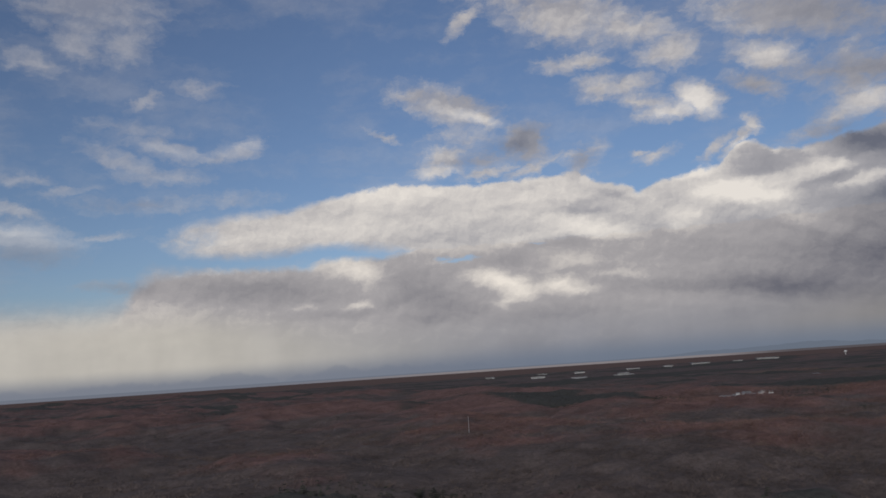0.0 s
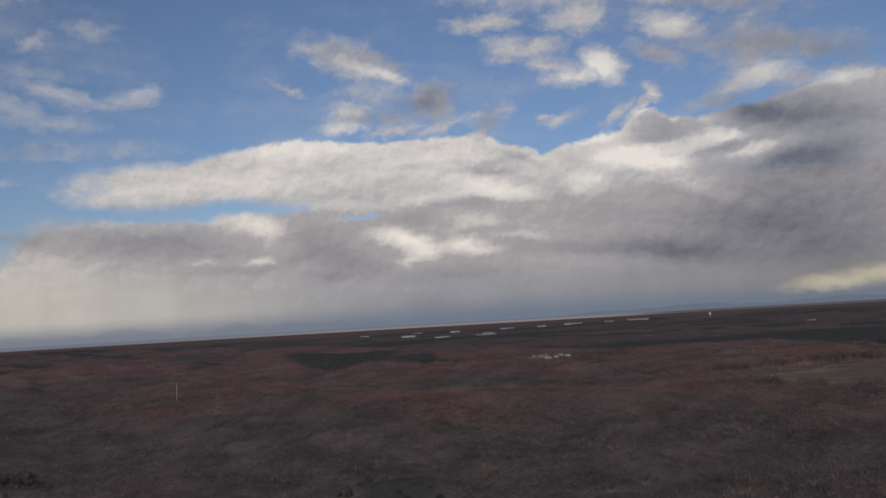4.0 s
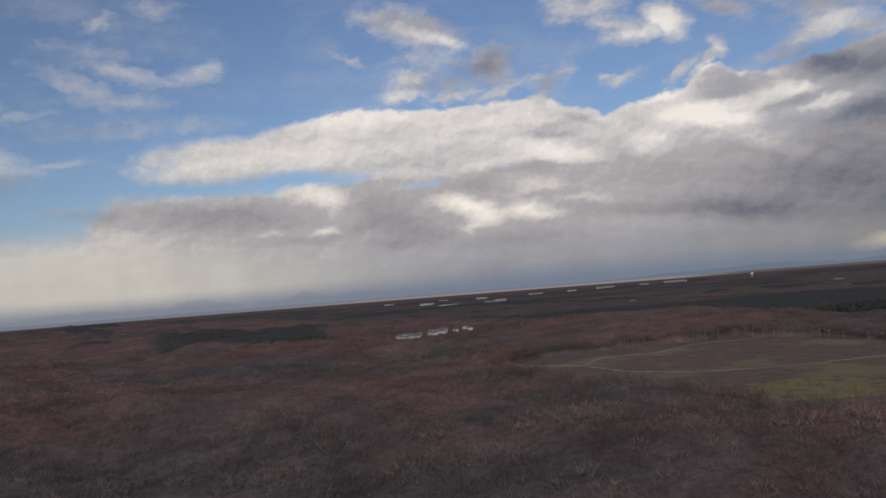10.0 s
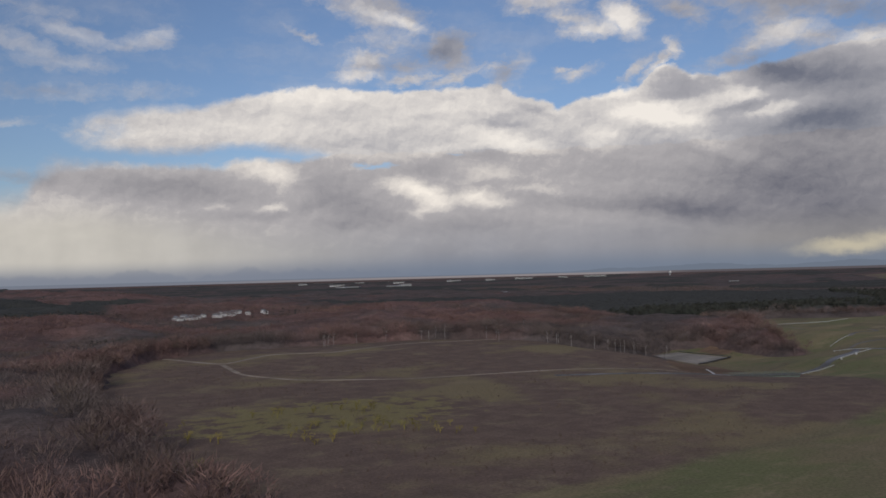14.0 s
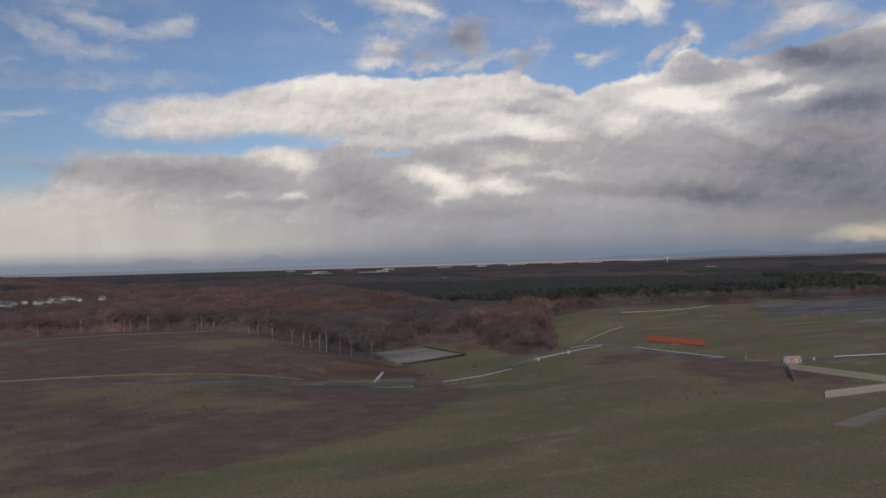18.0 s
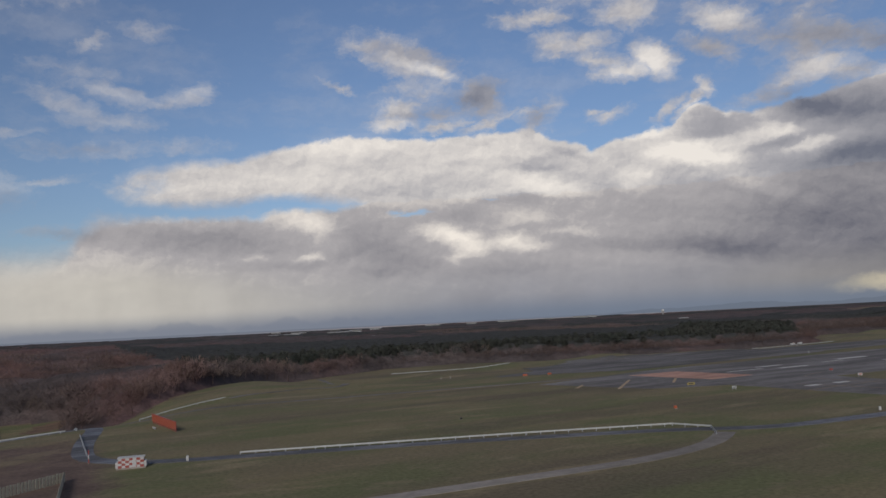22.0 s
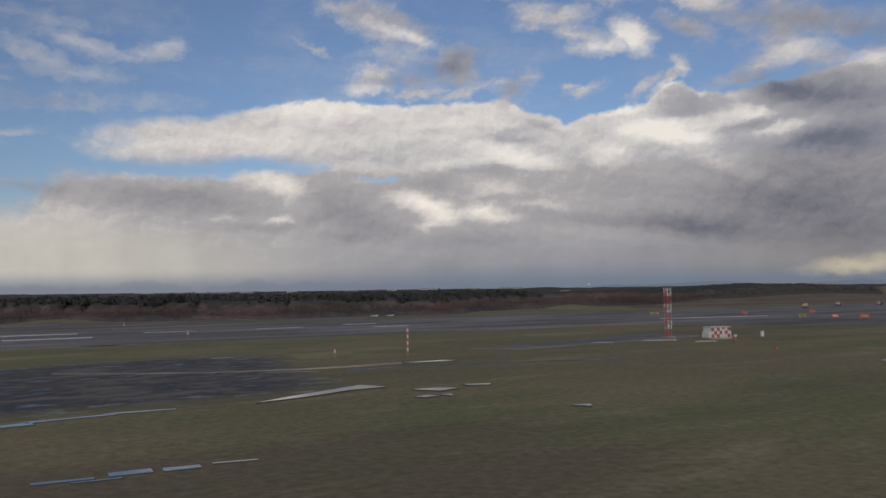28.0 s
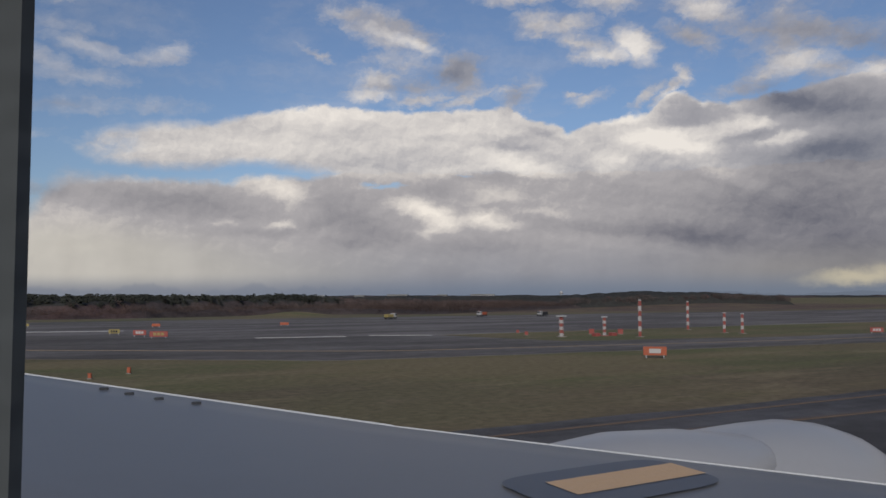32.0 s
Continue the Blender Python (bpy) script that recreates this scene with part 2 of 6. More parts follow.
DARK_LOW = ((11.6, 6.1, 4.88, 0.9, -2, 0.35), (15.1, 6.5, 4.5, 0.67, -4, 0.3), (16.8, 5.7, 4.5, 0.82, 0, 0.35), (19.4, 4.3, 4.12, 0.38, -1, 0.3),
            (25.8, 5.5, 3.19, 1.57, -11, 0.5), (28.1, 4.1, 3.38, 0.9, 3, 0.4), (25.4, 3.4, 2.81, 0.67, -2, 0.35), (23.5, 4.8, 2.25, 0.53, -1, 0.25),
            (31.3, 7.1, 2.25, 0.53, 8, 0.35), (46.9, 4.3, 4.88, 0.97, -6, 0.55), (50.1, 3.8, 4.5, 0.97, -9, 0.55), (41.3, 4.6, 4.12, 0.67, -5, 0.35),
            (34.7, 3.3, 6, 0.9, -2, 0.4), (5.7, 6.6, 2.81, 0.45, -2, 0.55))
DARK_RIGHT = ((56.3, 5.2, 7.88, 3.38, -4, 0.55), (47.9, 2.2, 7.5, 1.5, -3, 0.35), (45.5, 6.4, 4.5, 1.27, -9, 0.25), (52.9, 5.4, 4.88, 1.5, -4, 0.2),
              (58.7, 2.4, 4.5, 1.88, -3, 0.45), (57.9, 11.8, 5.62, 1.5, -11, 1), (58.4, 9.2, 3.38, 1.05, -2, 0.95), (56, 9.1, 1.88, 0.53, 19, 0.4),
              (54.8, 12.5, 2.25, 0.82, -17, 0.7), (53.2, 10.3, 1.69, 0.34, 9, 0.5), (49.7, 11.8, 2.62, 0.75, -1, 0.4), (47.6, 11.3, 2.25, 0.45, 5, 0.35),
              (48.9, 12.8, 1.12, 0.6, -6, 0.3), (37.7, 10.1, 2.25, 0.34, 2, 0.3), (39.6, 10.9, 1.88, 0.34, -23, 0.2), (35.7, 8.1, 2.62, 0.34, -2, 0.25))
DARK_HIGH = ((33.6, 15.2, 1.95, 1.43, 8, 0.95), (31.8, 14.8, 1.88, 0.6, -2, 0.5), (30.4, 14.2, 1.88, 0.53, -1, 0.5), (27.8, 18.2, 2.81, 0.82, -15, 0.45),
             (30.9, 18.1, 1.88, 0.82, -21, 0.4), (28.5, 14.1, 1.69, 0.34, -1, 0.3), (49, 16.9, 2.25, 0.82, -7, 0.45), (57, 16.3, 6.38, 0.9, -10, 0.55),
             (37.4, 13.4, 1.5, 0.82, 47, 0.5), (6.3, 11.9, 3.38, 0.53, 4, 0.45), (60.8, 14.9, 2.62, 0.82, -10, 0.5), (0.5, 8.6, 3.75, 0.9, -5, 0.8),
             (53.6, 20.6, 5.62, 1.5, -14, 0.5), (35.7, 24.3, 4.5, 1.12, -8, 0.3), (3.5, 24.5, 4.12, 1.88, 5, 0.25))
FAINT = ((19.5, 9.9, 6, 0.97, 0, 0.22), (26.7, 8.3, 4.5, 0.45, -1, 0.25), (12.3, 9.2, 4.5, 0.75, 1, 0.15), (33, 11.4, 4.5, 0.53, -2, 0.15))
sep = N.add("ShaderNodeSeparateXYZ")
N.put(sep, "in 0", P)
bent_az, bent_el = sep.outputs[0], sep.outputs[1]
ragged = N.noise(N.vec("MULTIPLY", PS, (0.55, 1.1, 1.0)), 1.0, 6.0, 0.62, "2D")
elsewhere = N.math("MULTIPLY", N.ramp(N.math("ABSOLUTE", N.math("SUBTRACT", az, 30.0)), 38, 55), 0.55)
under_top = N.math("SUBTRACT", profile(bent_az, UPPER_TOP), bent_el)
over_foot = N.math("SUBTRACT", bent_el, profile(bent_az, UPPER_FOOT))
under_low = N.math("SUBTRACT", profile(bent_az, LOWER_TOP), bent_el)
soft_left = N.ramp(az, 24, 10, 0.30, 1.1)
upper = N.math("MULTIPLY", N.ramp(under_top, -0.12, soft_left), N.ramp(over_foot, -0.45, 0.65))
upper = N.math("MULTIPLY", upper, N.ramp(N.math("ADD", bent_az, N.math("MULTIPLY", ragged, 6.0)), 9.5, 16.0, 0.0, 0.93))
lower = N.ramp(under_low, N.ramp(az, 3, 12, -1.7, -0.25), N.ramp(az, 3, 12, 1.7, 0.45))
open_slots = N.ramp(greatest(P, HOLES), 0.0, 0.8)
cover_bank = N.math("MULTIPLY", N.math("MAXIMUM", upper, lower), N.math("SUBTRACT", 1.0, N.math("MULTIPLY", open_slots, 0.75)))
small = greatest(PS, WISPS_LEFT, PUFFS_MIDDLE, PUFFS_RIGHT, HIGH_LEFT, HIGH_RIGHT)
small = N.math("ADD", small, N.math("MULTIPLY", N.math("SUBTRACT", ragged, 0.5), 1.35))
small = N.math("ADD", small, elsewhere)
cover_small = N.math("MULTIPLY", N.ramp(small, -0.50, 0.95), N.ramp(az, 8, 30, 0.46, 0.86))
# a thin uneven haze of high cloud over the blue
haze = N.noise(N.vec("MULTIPLY", PS, (0.10, 0.30, 1.0)), 1.0, 5.0, 0.6, "2D")
cover_small = N.math("MAXIMUM", cover_small, N.ramp(haze, 0.42, 0.78, 0.02, 0.20))
cover = N.math("MAXIMUM", cover_bank, cover_small)
# light and shade on the clouds
bright = heaped(P, BRIGHT_LOW, BRIGHT_SHELF, BRIGHT_RIGHT, BRIGHT_HIGH, FAINT)
dark = heaped(P, DARK_LOW, DARK_RIGHT, DARK_HIGH)
def billow(shift):
    return N.noise(N.vec("MULTIPLY", N.vec("ADD", P, shift), (0.7, 1.1, 1.0)), 1.0, 5.0, 0.55, "2D")


puff = billow((0, 0, 0))
relief = N.math("SUBTRACT", puff, billow((-0.25, 0.35, 0.0)))
fine_relief = N.math("SUBTRACT", N.noise(P, 2.2, 4.0, 0.55, "2D"), N.noise(N.vec("ADD", P, (-0.10, 0.14, 0.0)), 2.2, 4.0, 0.55, "2D"))
shelf = N.math("MULTIPLY", N.ramp(el, 7.4, 9.6, 0.0, 0.23), N.ramp(az, 56, 44))
lit = N.math("ADD", N.math("ADD", 0.44, shelf), N.math("MULTIPLY", bright, 1.05))
lit = N.math("SUBTRACT", lit, N.math("MULTIPLY", N.ramp(az, 44, 58, 0.0, 0.38), N.ramp(el, 11.0, 8.0)))
lit = N.math("SUBTRACT", lit, N.math("MULTIPLY", dark, 1.1))
lit = N.math("ADD", lit, N.math("MULTIPLY", N.math("SUBTRACT", puff, 0.5), 0.26))
lit = N.math("ADD", lit, N.math("MULTIPLY", relief, 0.30))
lit = N.math("ADD", lit, N.math("MULTIPLY", fine_relief, N.ramp(el, 2.0, 5.5, 0.0, 0.19)))
# upper rims catch the light
lit = N.math("ADD", lit, N.math("MULTIPLY", N.ramp(under_top, 1.1, 0.1), N.ramp(under_top, -0.3, 0.0, 0.0, 0.16)))
grey = N.mix(N.ramp(lit, -0.7, 0.45, smooth=False), (0.150, 0.152, 0.186), (0.42, 0.40, 0.41))
cloud = N.mix(N.ramp(lit, 0.45, 1.25, smooth=False), grey, (0.92, 0.85, 0.77))
# clear sky
sky = N.add("ShaderNodeTexSky")
sky.sky_type, sky.sun_disc, sky.sun_elevation, sky.sun_rotation = "NISHITA", False, SUN_EL, SUN_AZ
sky.air_density, sky.dust_density, sky.ozone_density = 1.0, 0.6, 2.0
blue = N.vec("MULTIPLY", sky.outputs[0], (0.070, 0.074, 0.086))
blue = N.vec("MULTIPLY", blue, N.ramp(az, -6, 30, 0.84, 1.0))
above = N.mix(cover, blue, cloud)
# rain veil and haze at the foot of the clouds, mountains and the pale coast
veil_noise = N.noise(N.vec("MULTIPLY", P0, (0.35, 0.12, 1.0)), 1.0, 3.0, 0.5, "2D")
veil_side = N.ramp(az, 8, 34)
veil = N.mix(veil_side, (0.56, 0.53, 0.475), (0.27, 0.275, 0.31))
veil = N.mix(N.ramp(az, 44, 56), veil, (0.27, 0.26, 0.26))
veil = N.vec("MULTIPLY", veil, N.ramp(veil_noise, 0.2, 0.8, 0.94, 1.06))
above = N.mix(N.math("MULTIPLY", N.ramp(el, N.ramp(az, 8, 24, 5.6, 4.2), N.ramp(az, 8, 24, 3.2, 1.2)), 0.85), above, veil)
murk = N.mix(N.ramp(az, 14, 40), (0.185, 0.21, 0.27), (0.155, 0.195, 0.265))
above = N.mix(N.math("MULTIPLY", N.ramp(el, N.ramp(az, 5, 45, 1.5, 1.9), 0.15), 0.85), above, murk)
glow = N.ramp(greatest(P, ((58.9, 1.2, 4.2, 0.75, 5, 1.0), (62, 1.5, 5, 0.8, 0, 1.0))), 0.0, 0.9)
above = N.mix(N.math("MULTIPLY", glow, 0.75), above, (0.62, 0.55, 0.40))
# far hills, coast and ground drawn in backdrop colour, with distance haze mixed in
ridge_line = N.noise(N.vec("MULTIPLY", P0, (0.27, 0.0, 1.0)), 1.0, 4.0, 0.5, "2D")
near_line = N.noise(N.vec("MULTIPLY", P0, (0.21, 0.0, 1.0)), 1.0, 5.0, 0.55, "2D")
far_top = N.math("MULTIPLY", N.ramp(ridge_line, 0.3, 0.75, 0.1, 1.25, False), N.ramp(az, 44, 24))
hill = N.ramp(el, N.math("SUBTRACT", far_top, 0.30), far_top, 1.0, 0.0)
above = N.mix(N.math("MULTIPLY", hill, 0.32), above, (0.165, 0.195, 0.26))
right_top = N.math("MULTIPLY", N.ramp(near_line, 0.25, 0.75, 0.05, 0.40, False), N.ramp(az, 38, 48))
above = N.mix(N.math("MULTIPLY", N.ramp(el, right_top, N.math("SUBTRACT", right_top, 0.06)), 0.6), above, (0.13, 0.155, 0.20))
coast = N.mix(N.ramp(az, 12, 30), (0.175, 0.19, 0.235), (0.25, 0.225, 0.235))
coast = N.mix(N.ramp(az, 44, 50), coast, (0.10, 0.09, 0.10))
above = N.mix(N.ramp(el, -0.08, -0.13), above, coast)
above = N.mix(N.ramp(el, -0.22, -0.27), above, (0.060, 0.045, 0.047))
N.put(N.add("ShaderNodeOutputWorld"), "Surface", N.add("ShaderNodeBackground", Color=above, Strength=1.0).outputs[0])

sun = new("sun", bpy.data.lights.new("sun", "SUN"))
sun.data.energy, sun.data.angle, sun.data.color = 2.5, radians(16), (1.0, 0.955, 0.90)
sun.matrix_world = look((0, 0, 0), (-math.sin(SUN_AZ) * math.cos(SUN_EL), -math.cos(SUN_AZ) * math.cos(SUN_EL), -math.sin(SUN_EL)))
sun.location = (600, -200, 400)

# ---- materials ----
def material(name, build, rough=0.9, metal=0.0, bump=0.0, spec=0.3):
    """build(nodes, place, noise at 1 m) returns the base colour and, if it likes, a height for the bump."""
    m = bpy.data.materials.new(name)
    m.use_nodes = True
    n = Nodes(m.node_tree)
    place = n.add("ShaderNodeTexCoord").outputs["Object"]
    made = build(n, place)
    colour, height, gloss = (list(made) + [None, None])[:3] if isinstance(made, tuple) else (made, None, None)
    b = n.add("ShaderNodeBsdfPrincipled", Base_Color=colour, Roughness=rough if gloss is None else gloss, Metallic=metal)
    n.put(b, "Specular IOR Level", spec)
    if height is not None and bump > 0:
        n.put(b, "Normal", n.add("ShaderNodeBump", Strength=min(1.0, bump), Distance=0.1, Height=height).outputs[0])
    n.put(n.add("ShaderNodeOutputMaterial"), "Surface", b.outputs[0])
    return m


def paint(name, rgb, rough=0.5, metal=0.0, wear=0.25, bump=0.15):
    """Paint or metal with grime in two sizes."""
    def build(n, place):
        a = n.noise(place, 1.3, 4.0)
        b = n.noise(place, 14.0, 3.0)
        dirt = n.math("MULTIPLY", n.ramp(n.math("ADD", n.math("MULTIPLY", a, 0.7), n.math("MULTIPLY", b, 0.3)), 0.45, 0.75), wear)
        return n.mix(dirt, rgb, tuple(c * 0.45 + 0.02 for c in rgb)), b
    return material(name, build, rough, metal, bump)


def ground_build(n, place):
    zone = n.add("ShaderNodeAttribute", {"attribute_name": "zone"}).outputs["Fac"]
    big = n.noise(place, 0.022, 5.0, 0.6)
    stretched = n.noise(n.vec("MULTIPLY", place, (0.35, 1.0, 1.0)), 0.07, 5.0, 0.62)
    mid = n.noise(place, 0.16, 6.0, 0.65)
    fine = n.noise(place, 1.6, 5.0, 0.7)
    grass = n.mix(n.ramp(stretched, 0.40, 0.62), (0.116, 0.116, 0.056), (0.166, 0.134, 0.076))
    grass = n.mix(n.math("MULTIPLY", n.ramp(big, 0.47, 0.60), 0.7), grass, (0.140, 0.113, 0.070))
    grass = n.mix(n.math("MULTIPLY", n.ramp(mid, 0.52, 0.70), 0.6), grass, (0.190, 0.148, 0.096))
    bands = n.noise(n.vec("MULTIPLY", place, (0.22, 1.0, 1.0)), 0.045, 5.0, 0.6)
    grass = n.mix(n.math("MULTIPLY", n.ramp(bands, 0.52, 0.64), 0.55), grass, (0.098, 0.076, 0.056))
    straw = n.noise(n.vec("MULTIPLY", n.vec("ADD", place, (300, 90, 0)), (0.30, 1.0, 1.0)), 0.085, 5.0, 0.62)
    grass = n.mix(n.math("MULTIPLY", n.ramp(straw, 0.56, 0.68), 0.7), grass, (0.225, 0.178, 0.108))
    heath = n.mix(n.ramp(mid, 0.35, 0.65), (0.098, 0.068, 0.056), (0.135, 0.094, 0.073))
    heath = n.mix(n.math("MULTIPLY", n.ramp(big, 0.50, 0.64), 0.8), heath, (0.17, 0.135, 0.075))
    heath = n.mix(n.math("MULTIPLY", n.ramp(n.noise(place, 0.06, 5.0, 0.65), 0.54, 0.66), 0.5), heath, (0.185, 0.145, 0.092))
    golden = n.add("ShaderNodeAttribute", {"attribute_name": "golden"}).outputs["Fac"]
    golden = n.ramp(n.math("ADD", golden, n.math("MULTIPLY", n.math("SUBTRACT", mid, 0.5), 3.4)), 0.55, 0.95)
    litter = n.mix(mid, (0.035, 0.026, 0.024), (0.075, 0.052, 0.042))
    edge = n.math("ADD", zone, n.math("MULTIPLY", n.math("SUBTRACT", mid, 0.5), 0.7))
    c = n.mix(n.ramp(edge, 0.3, 0.7), litter, heath)
    c = n.mix(n.ramp(edge, 1.3, 1.7), c, grass)
    c = n.mix(n.math("MULTIPLY", golden, 0.7), c, (0.185, 0.158, 0.066))
    c = n.vec("MULTIPLY", c, n.ramp(fine, 0.2, 0.8, 0.68, 1.32))
    return c, fine


M_GROUND = material("ground", ground_build, 0.95, bump=0.6, spec=0.1)


def tarmac_build(base, wet):
    def build(n, place):
        big = n.noise(n.vec("MULTIPLY", place, (0.25, 1.0, 1.0)), 0.09, 5.0, 0.6)
        mid = n.noise(place, 0.5, 5.0, 0.65)
        fine = n.noise(place, 9.0, 4.0, 0.7)
        c = n.mix(n.ramp(big, 0.35, 0.68), tuple(v * 0.72 for v in base), tuple(v * 1.3 for v in base))
        c = n.vec("MULTIPLY", c, n.ramp(mid, 0.25, 0.75, 0.82, 1.18))
        c = n.vec("MULTIPLY", c, n.ramp(fine, 0.2, 0.8, 0.85, 1.15))
        return c, fine, n.ramp(n.math("ADD", big, n.math("MULTIPLY", mid, 0.3)), 0.55, 0.80, 0.85, 0.85 - wet)
    return build


M_TARMAC = material("worn_asphalt", tarmac_build((0.135, 0.122, 0.114), 0.15), bump=0.3, spec=0.1)
M_TARMAC_MID = material("grey_asphalt", tarmac_build((0.115, 0.104, 0.097), 0.15), bump=0.3, spec=0.1)
M_TARMAC_DARK = material("dark_asphalt", tarmac_build((0.068, 0.063, 0.062), 0.25), bump=0.3, spec=0.2)
M_WET = material("wet_asphalt", tarmac_build((0.085, 0.082, 0.086), 0.35), bump=0.1, spec=0.3)
M_TRACK = material("pale_dirt_track", tarmac_build((0.22, 0.18, 0.145), 0.0), bump=0.6, spec=0.1)
M_SOIL = material("brown_earth", tarmac_build((0.125, 0.082, 0.056), 0.0), bump=0.7, spec=0.1)
M_CONCRETE = material("concrete", tarmac_build((0.20, 0.175, 0.15), 0.0), bump=0.4, spec=0.2)
M_BRICKRED = material("red_brown_surfacing", tarmac_build((0.36, 0.20, 0.145), 0.1), bump=0.3, spec=0.2)
M_WATER = material("standing_water", lambda n, p: (n.mix(n.noise(p, 0.6), (0.03, 0.032, 0.035), (0.06, 0.058, 0.055)), n.noise(p, 3.0)), 0.04, bump=0.02, spec=0.6)
M_WHITE = paint("white_paint", (0.37, 0.365, 0.355), 0.5)
M_LINE = paint("worn_white_marking", (0.42, 0.40, 0.38), 0.7, wear=0.7)
M_YLINE = paint("worn_yellow_marking", (0.34, 0.235, 0.13), 0.7, wear=0.6)
M_YLINE_WORN = paint("worn_taxi_line", (0.185, 0.138, 0.098), 0.7, wear=0.7)
M_YLINE_OLD = paint("faded_yellow_marking", (0.115, 0.082, 0.062), 0.7, wear=0.7)
M_DULLWHITE = paint("dull_white_paint", (0.19, 0.187, 0.185), 0.6)


def mud_build(n, place):
    rim = n.add("ShaderNodeAttribute", {"attribute_name": "rim"}).outputs["Fac"]
    streak = n.noise(n.vec("MULTIPLY", place, (0.5, 1.0, 1.0)), 0.35, 6.0, 0.68)
    mid = n.noise(place, 0.9, 5.0, 0.65)
    fine = n.noise(place, 5.0, 4.0, 0.7)
    c = n.mix(n.ramp(streak, 0.44, 0.58), (0.032, 0.030, 0.031), (0.105, 0.090, 0.076))
    c = n.mix(n.math("MULTIPLY", n.ramp(mid, 0.55, 0.72), 0.5), c, (0.15, 0.13, 0.108))
    sod = n.mix(mid, (0.088, 0.083, 0.040), (0.125, 0.105, 0.056))
    ragged = n.math("ADD", rim, n.math("MULTIPLY", n.math("SUBTRACT", streak, 0.5), 14.0))
    c = n.mix(n.ramp(ragged, 0.5, 4.0), sod, c)
    return n.vec("MULTIPLY", c, n.ramp(fine, 0.2, 0.8, 0.75, 1.25)), mid, n.ramp(streak, 0.35, 0.5, 0.35, 0.9)


M_MUD = material("wet_mud_and_gravel", mud_build, bump=0.8, spec=0.25)
M_RED = paint("red_paint", (0.25, 0.06, 0.05), 0.45)
M_ORANGE = paint("orange_paint", (0.31, 0.080, 0.038), 0.5)
M_YELLOW = paint("yellow_paint", (0.25, 0.20, 0.075), 0.45)
M_BLACK = paint("black_paint", (0.02, 0.02, 0.022), 0.4, wear=0.1)
M_STEEL = paint("galvanised_steel", (0.45, 0.46, 0.47), 0.4, 0.7)
M_RAIL = paint("pale_guard_rail", (0.33, 0.335, 0.325), 0.5, 0.1)
M_SLAT = paint("pale_weathered_slats", (0.28, 0.265, 0.21), 0.8)
M_ROOF = paint("pale_roof", (0.31, 0.315, 0.325), 0.6)
M_WALL = paint("house_wall", (0.15, 0.148, 0.14), 0.8)
M_GLASS = paint("dark_window_glass", (0.03, 0.035, 0.045), 0.1, wear=0.05)
M_RUBBER = paint("rubber", (0.02, 0.02, 0.02), 0.8)


def stands(n, place, a, b):
    """Colour of the wood by its stands: a on the rises, b in the hollows, mixed in patches."""
    crest = n.add("ShaderNodeAttribute", {"attribute_name": "crest"}).outputs["Fac"]
    patchy = n.noise(place, 0.011, 5.0, 0.62)
    c = n.mix(n.ramp(n.math("ADD", patchy, n.math("MULTIPLY", n.math("SUBTRACT", crest, 0.5), -0.42)), 0.40, 0.62), a, b)
    return n.vec("MULTIPLY", c, n.ramp(n.noise(place, 0.035, 4.0, 0.62), 0.3, 0.7, 0.76, 1.18))


def bark(name, a, b, patch):
    """Twigs and needles: stands of a or b, single trees that differ, each tree a little lighter or darker."""
    def build(n, place):
        tint = n.add("ShaderNodeAttribute", {"attribute_name": "tint"}).outputs["Fac"]
        c = stands(n, place, a, b)
        c = n.mix(n.math("MULTIPLY", n.ramp(tint, 0.80, 0.98), 0.55), c, patch)
        return n.vec("MULTIPLY", c, n.ramp(n.math("FRACT", n.math("MULTIPLY", tint, 7.3)), 0.0, 1.0, 0.68, 1.30, False))
    return material(name, build, 0.95, spec=0.05)


M_TWIGS = bark("bare_twigs", (0.136, 0.083, 0.074), (0.094, 0.075, 0.070), (0.125, 0.096, 0.072))
M_TWIGS_RED = bark("reddish_twigs", (0.100, 0.060, 0.053), (0.084, 0.061, 0.054), (0.074, 0.059, 0.052))
M_GOLD = bark("golden_shrub", (0.21, 0.165, 0.05), (0.17, 0.145, 0.05), (0.14, 0.13, 0.05))
M_NEEDLES = bark("pine_needles", (0.034, 0.038, 0.030), (0.040, 0.041, 0.033), (0.047, 0.041, 0.034))


def canopy_build(n, place):
    cone = n.add("ShaderNodeAttribute", {"attribute_name": "conifer"}).outputs["Fac"]
    crown = n.noise(place, 0.35, 5.0, 0.65)
    fine = n.noise(place, 1.4, 4.0, 0.7)
    c = stands(n, place, (0.114, 0.070, 0.063), (0.078, 0.063, 0.059))
    c = n.mix(n.ramp(n.math("ADD", cone, n.math("MULTIPLY", n.math("SUBTRACT", crown, 0.5), 0.8)), 0.35, 0.65), c, (0.047, 0.046, 0.042))
    c = n.vec("MULTIPLY", c, n.ramp(crown, 0.25, 0.75, 0.74, 1.26))
    return n.vec("MULTIPLY", c, n.ramp(fine, 0.25, 0.75, 0.80, 1.20)), crown


M_CANOPY = material("woodland_canopy", canopy_build, 0.95, bump=0.5, spec=0.05)
M_BIRCH = material("white_birch_bark", lambda n, p: n.mix(n.ramp(n.noise(n.vec("MULTIPLY", p, (1, 1, 3.0)), 3.0, 4.0), 0.55, 0.7), (0.27, 0.25, 0.235), (0.08, 0.07, 0.065)), 0.8)
M_SHRUB = bark("dry_shrub", (0.128, 0.088, 0.066), (0.115, 0.080, 0.064), (0.155, 0.125, 0.075))

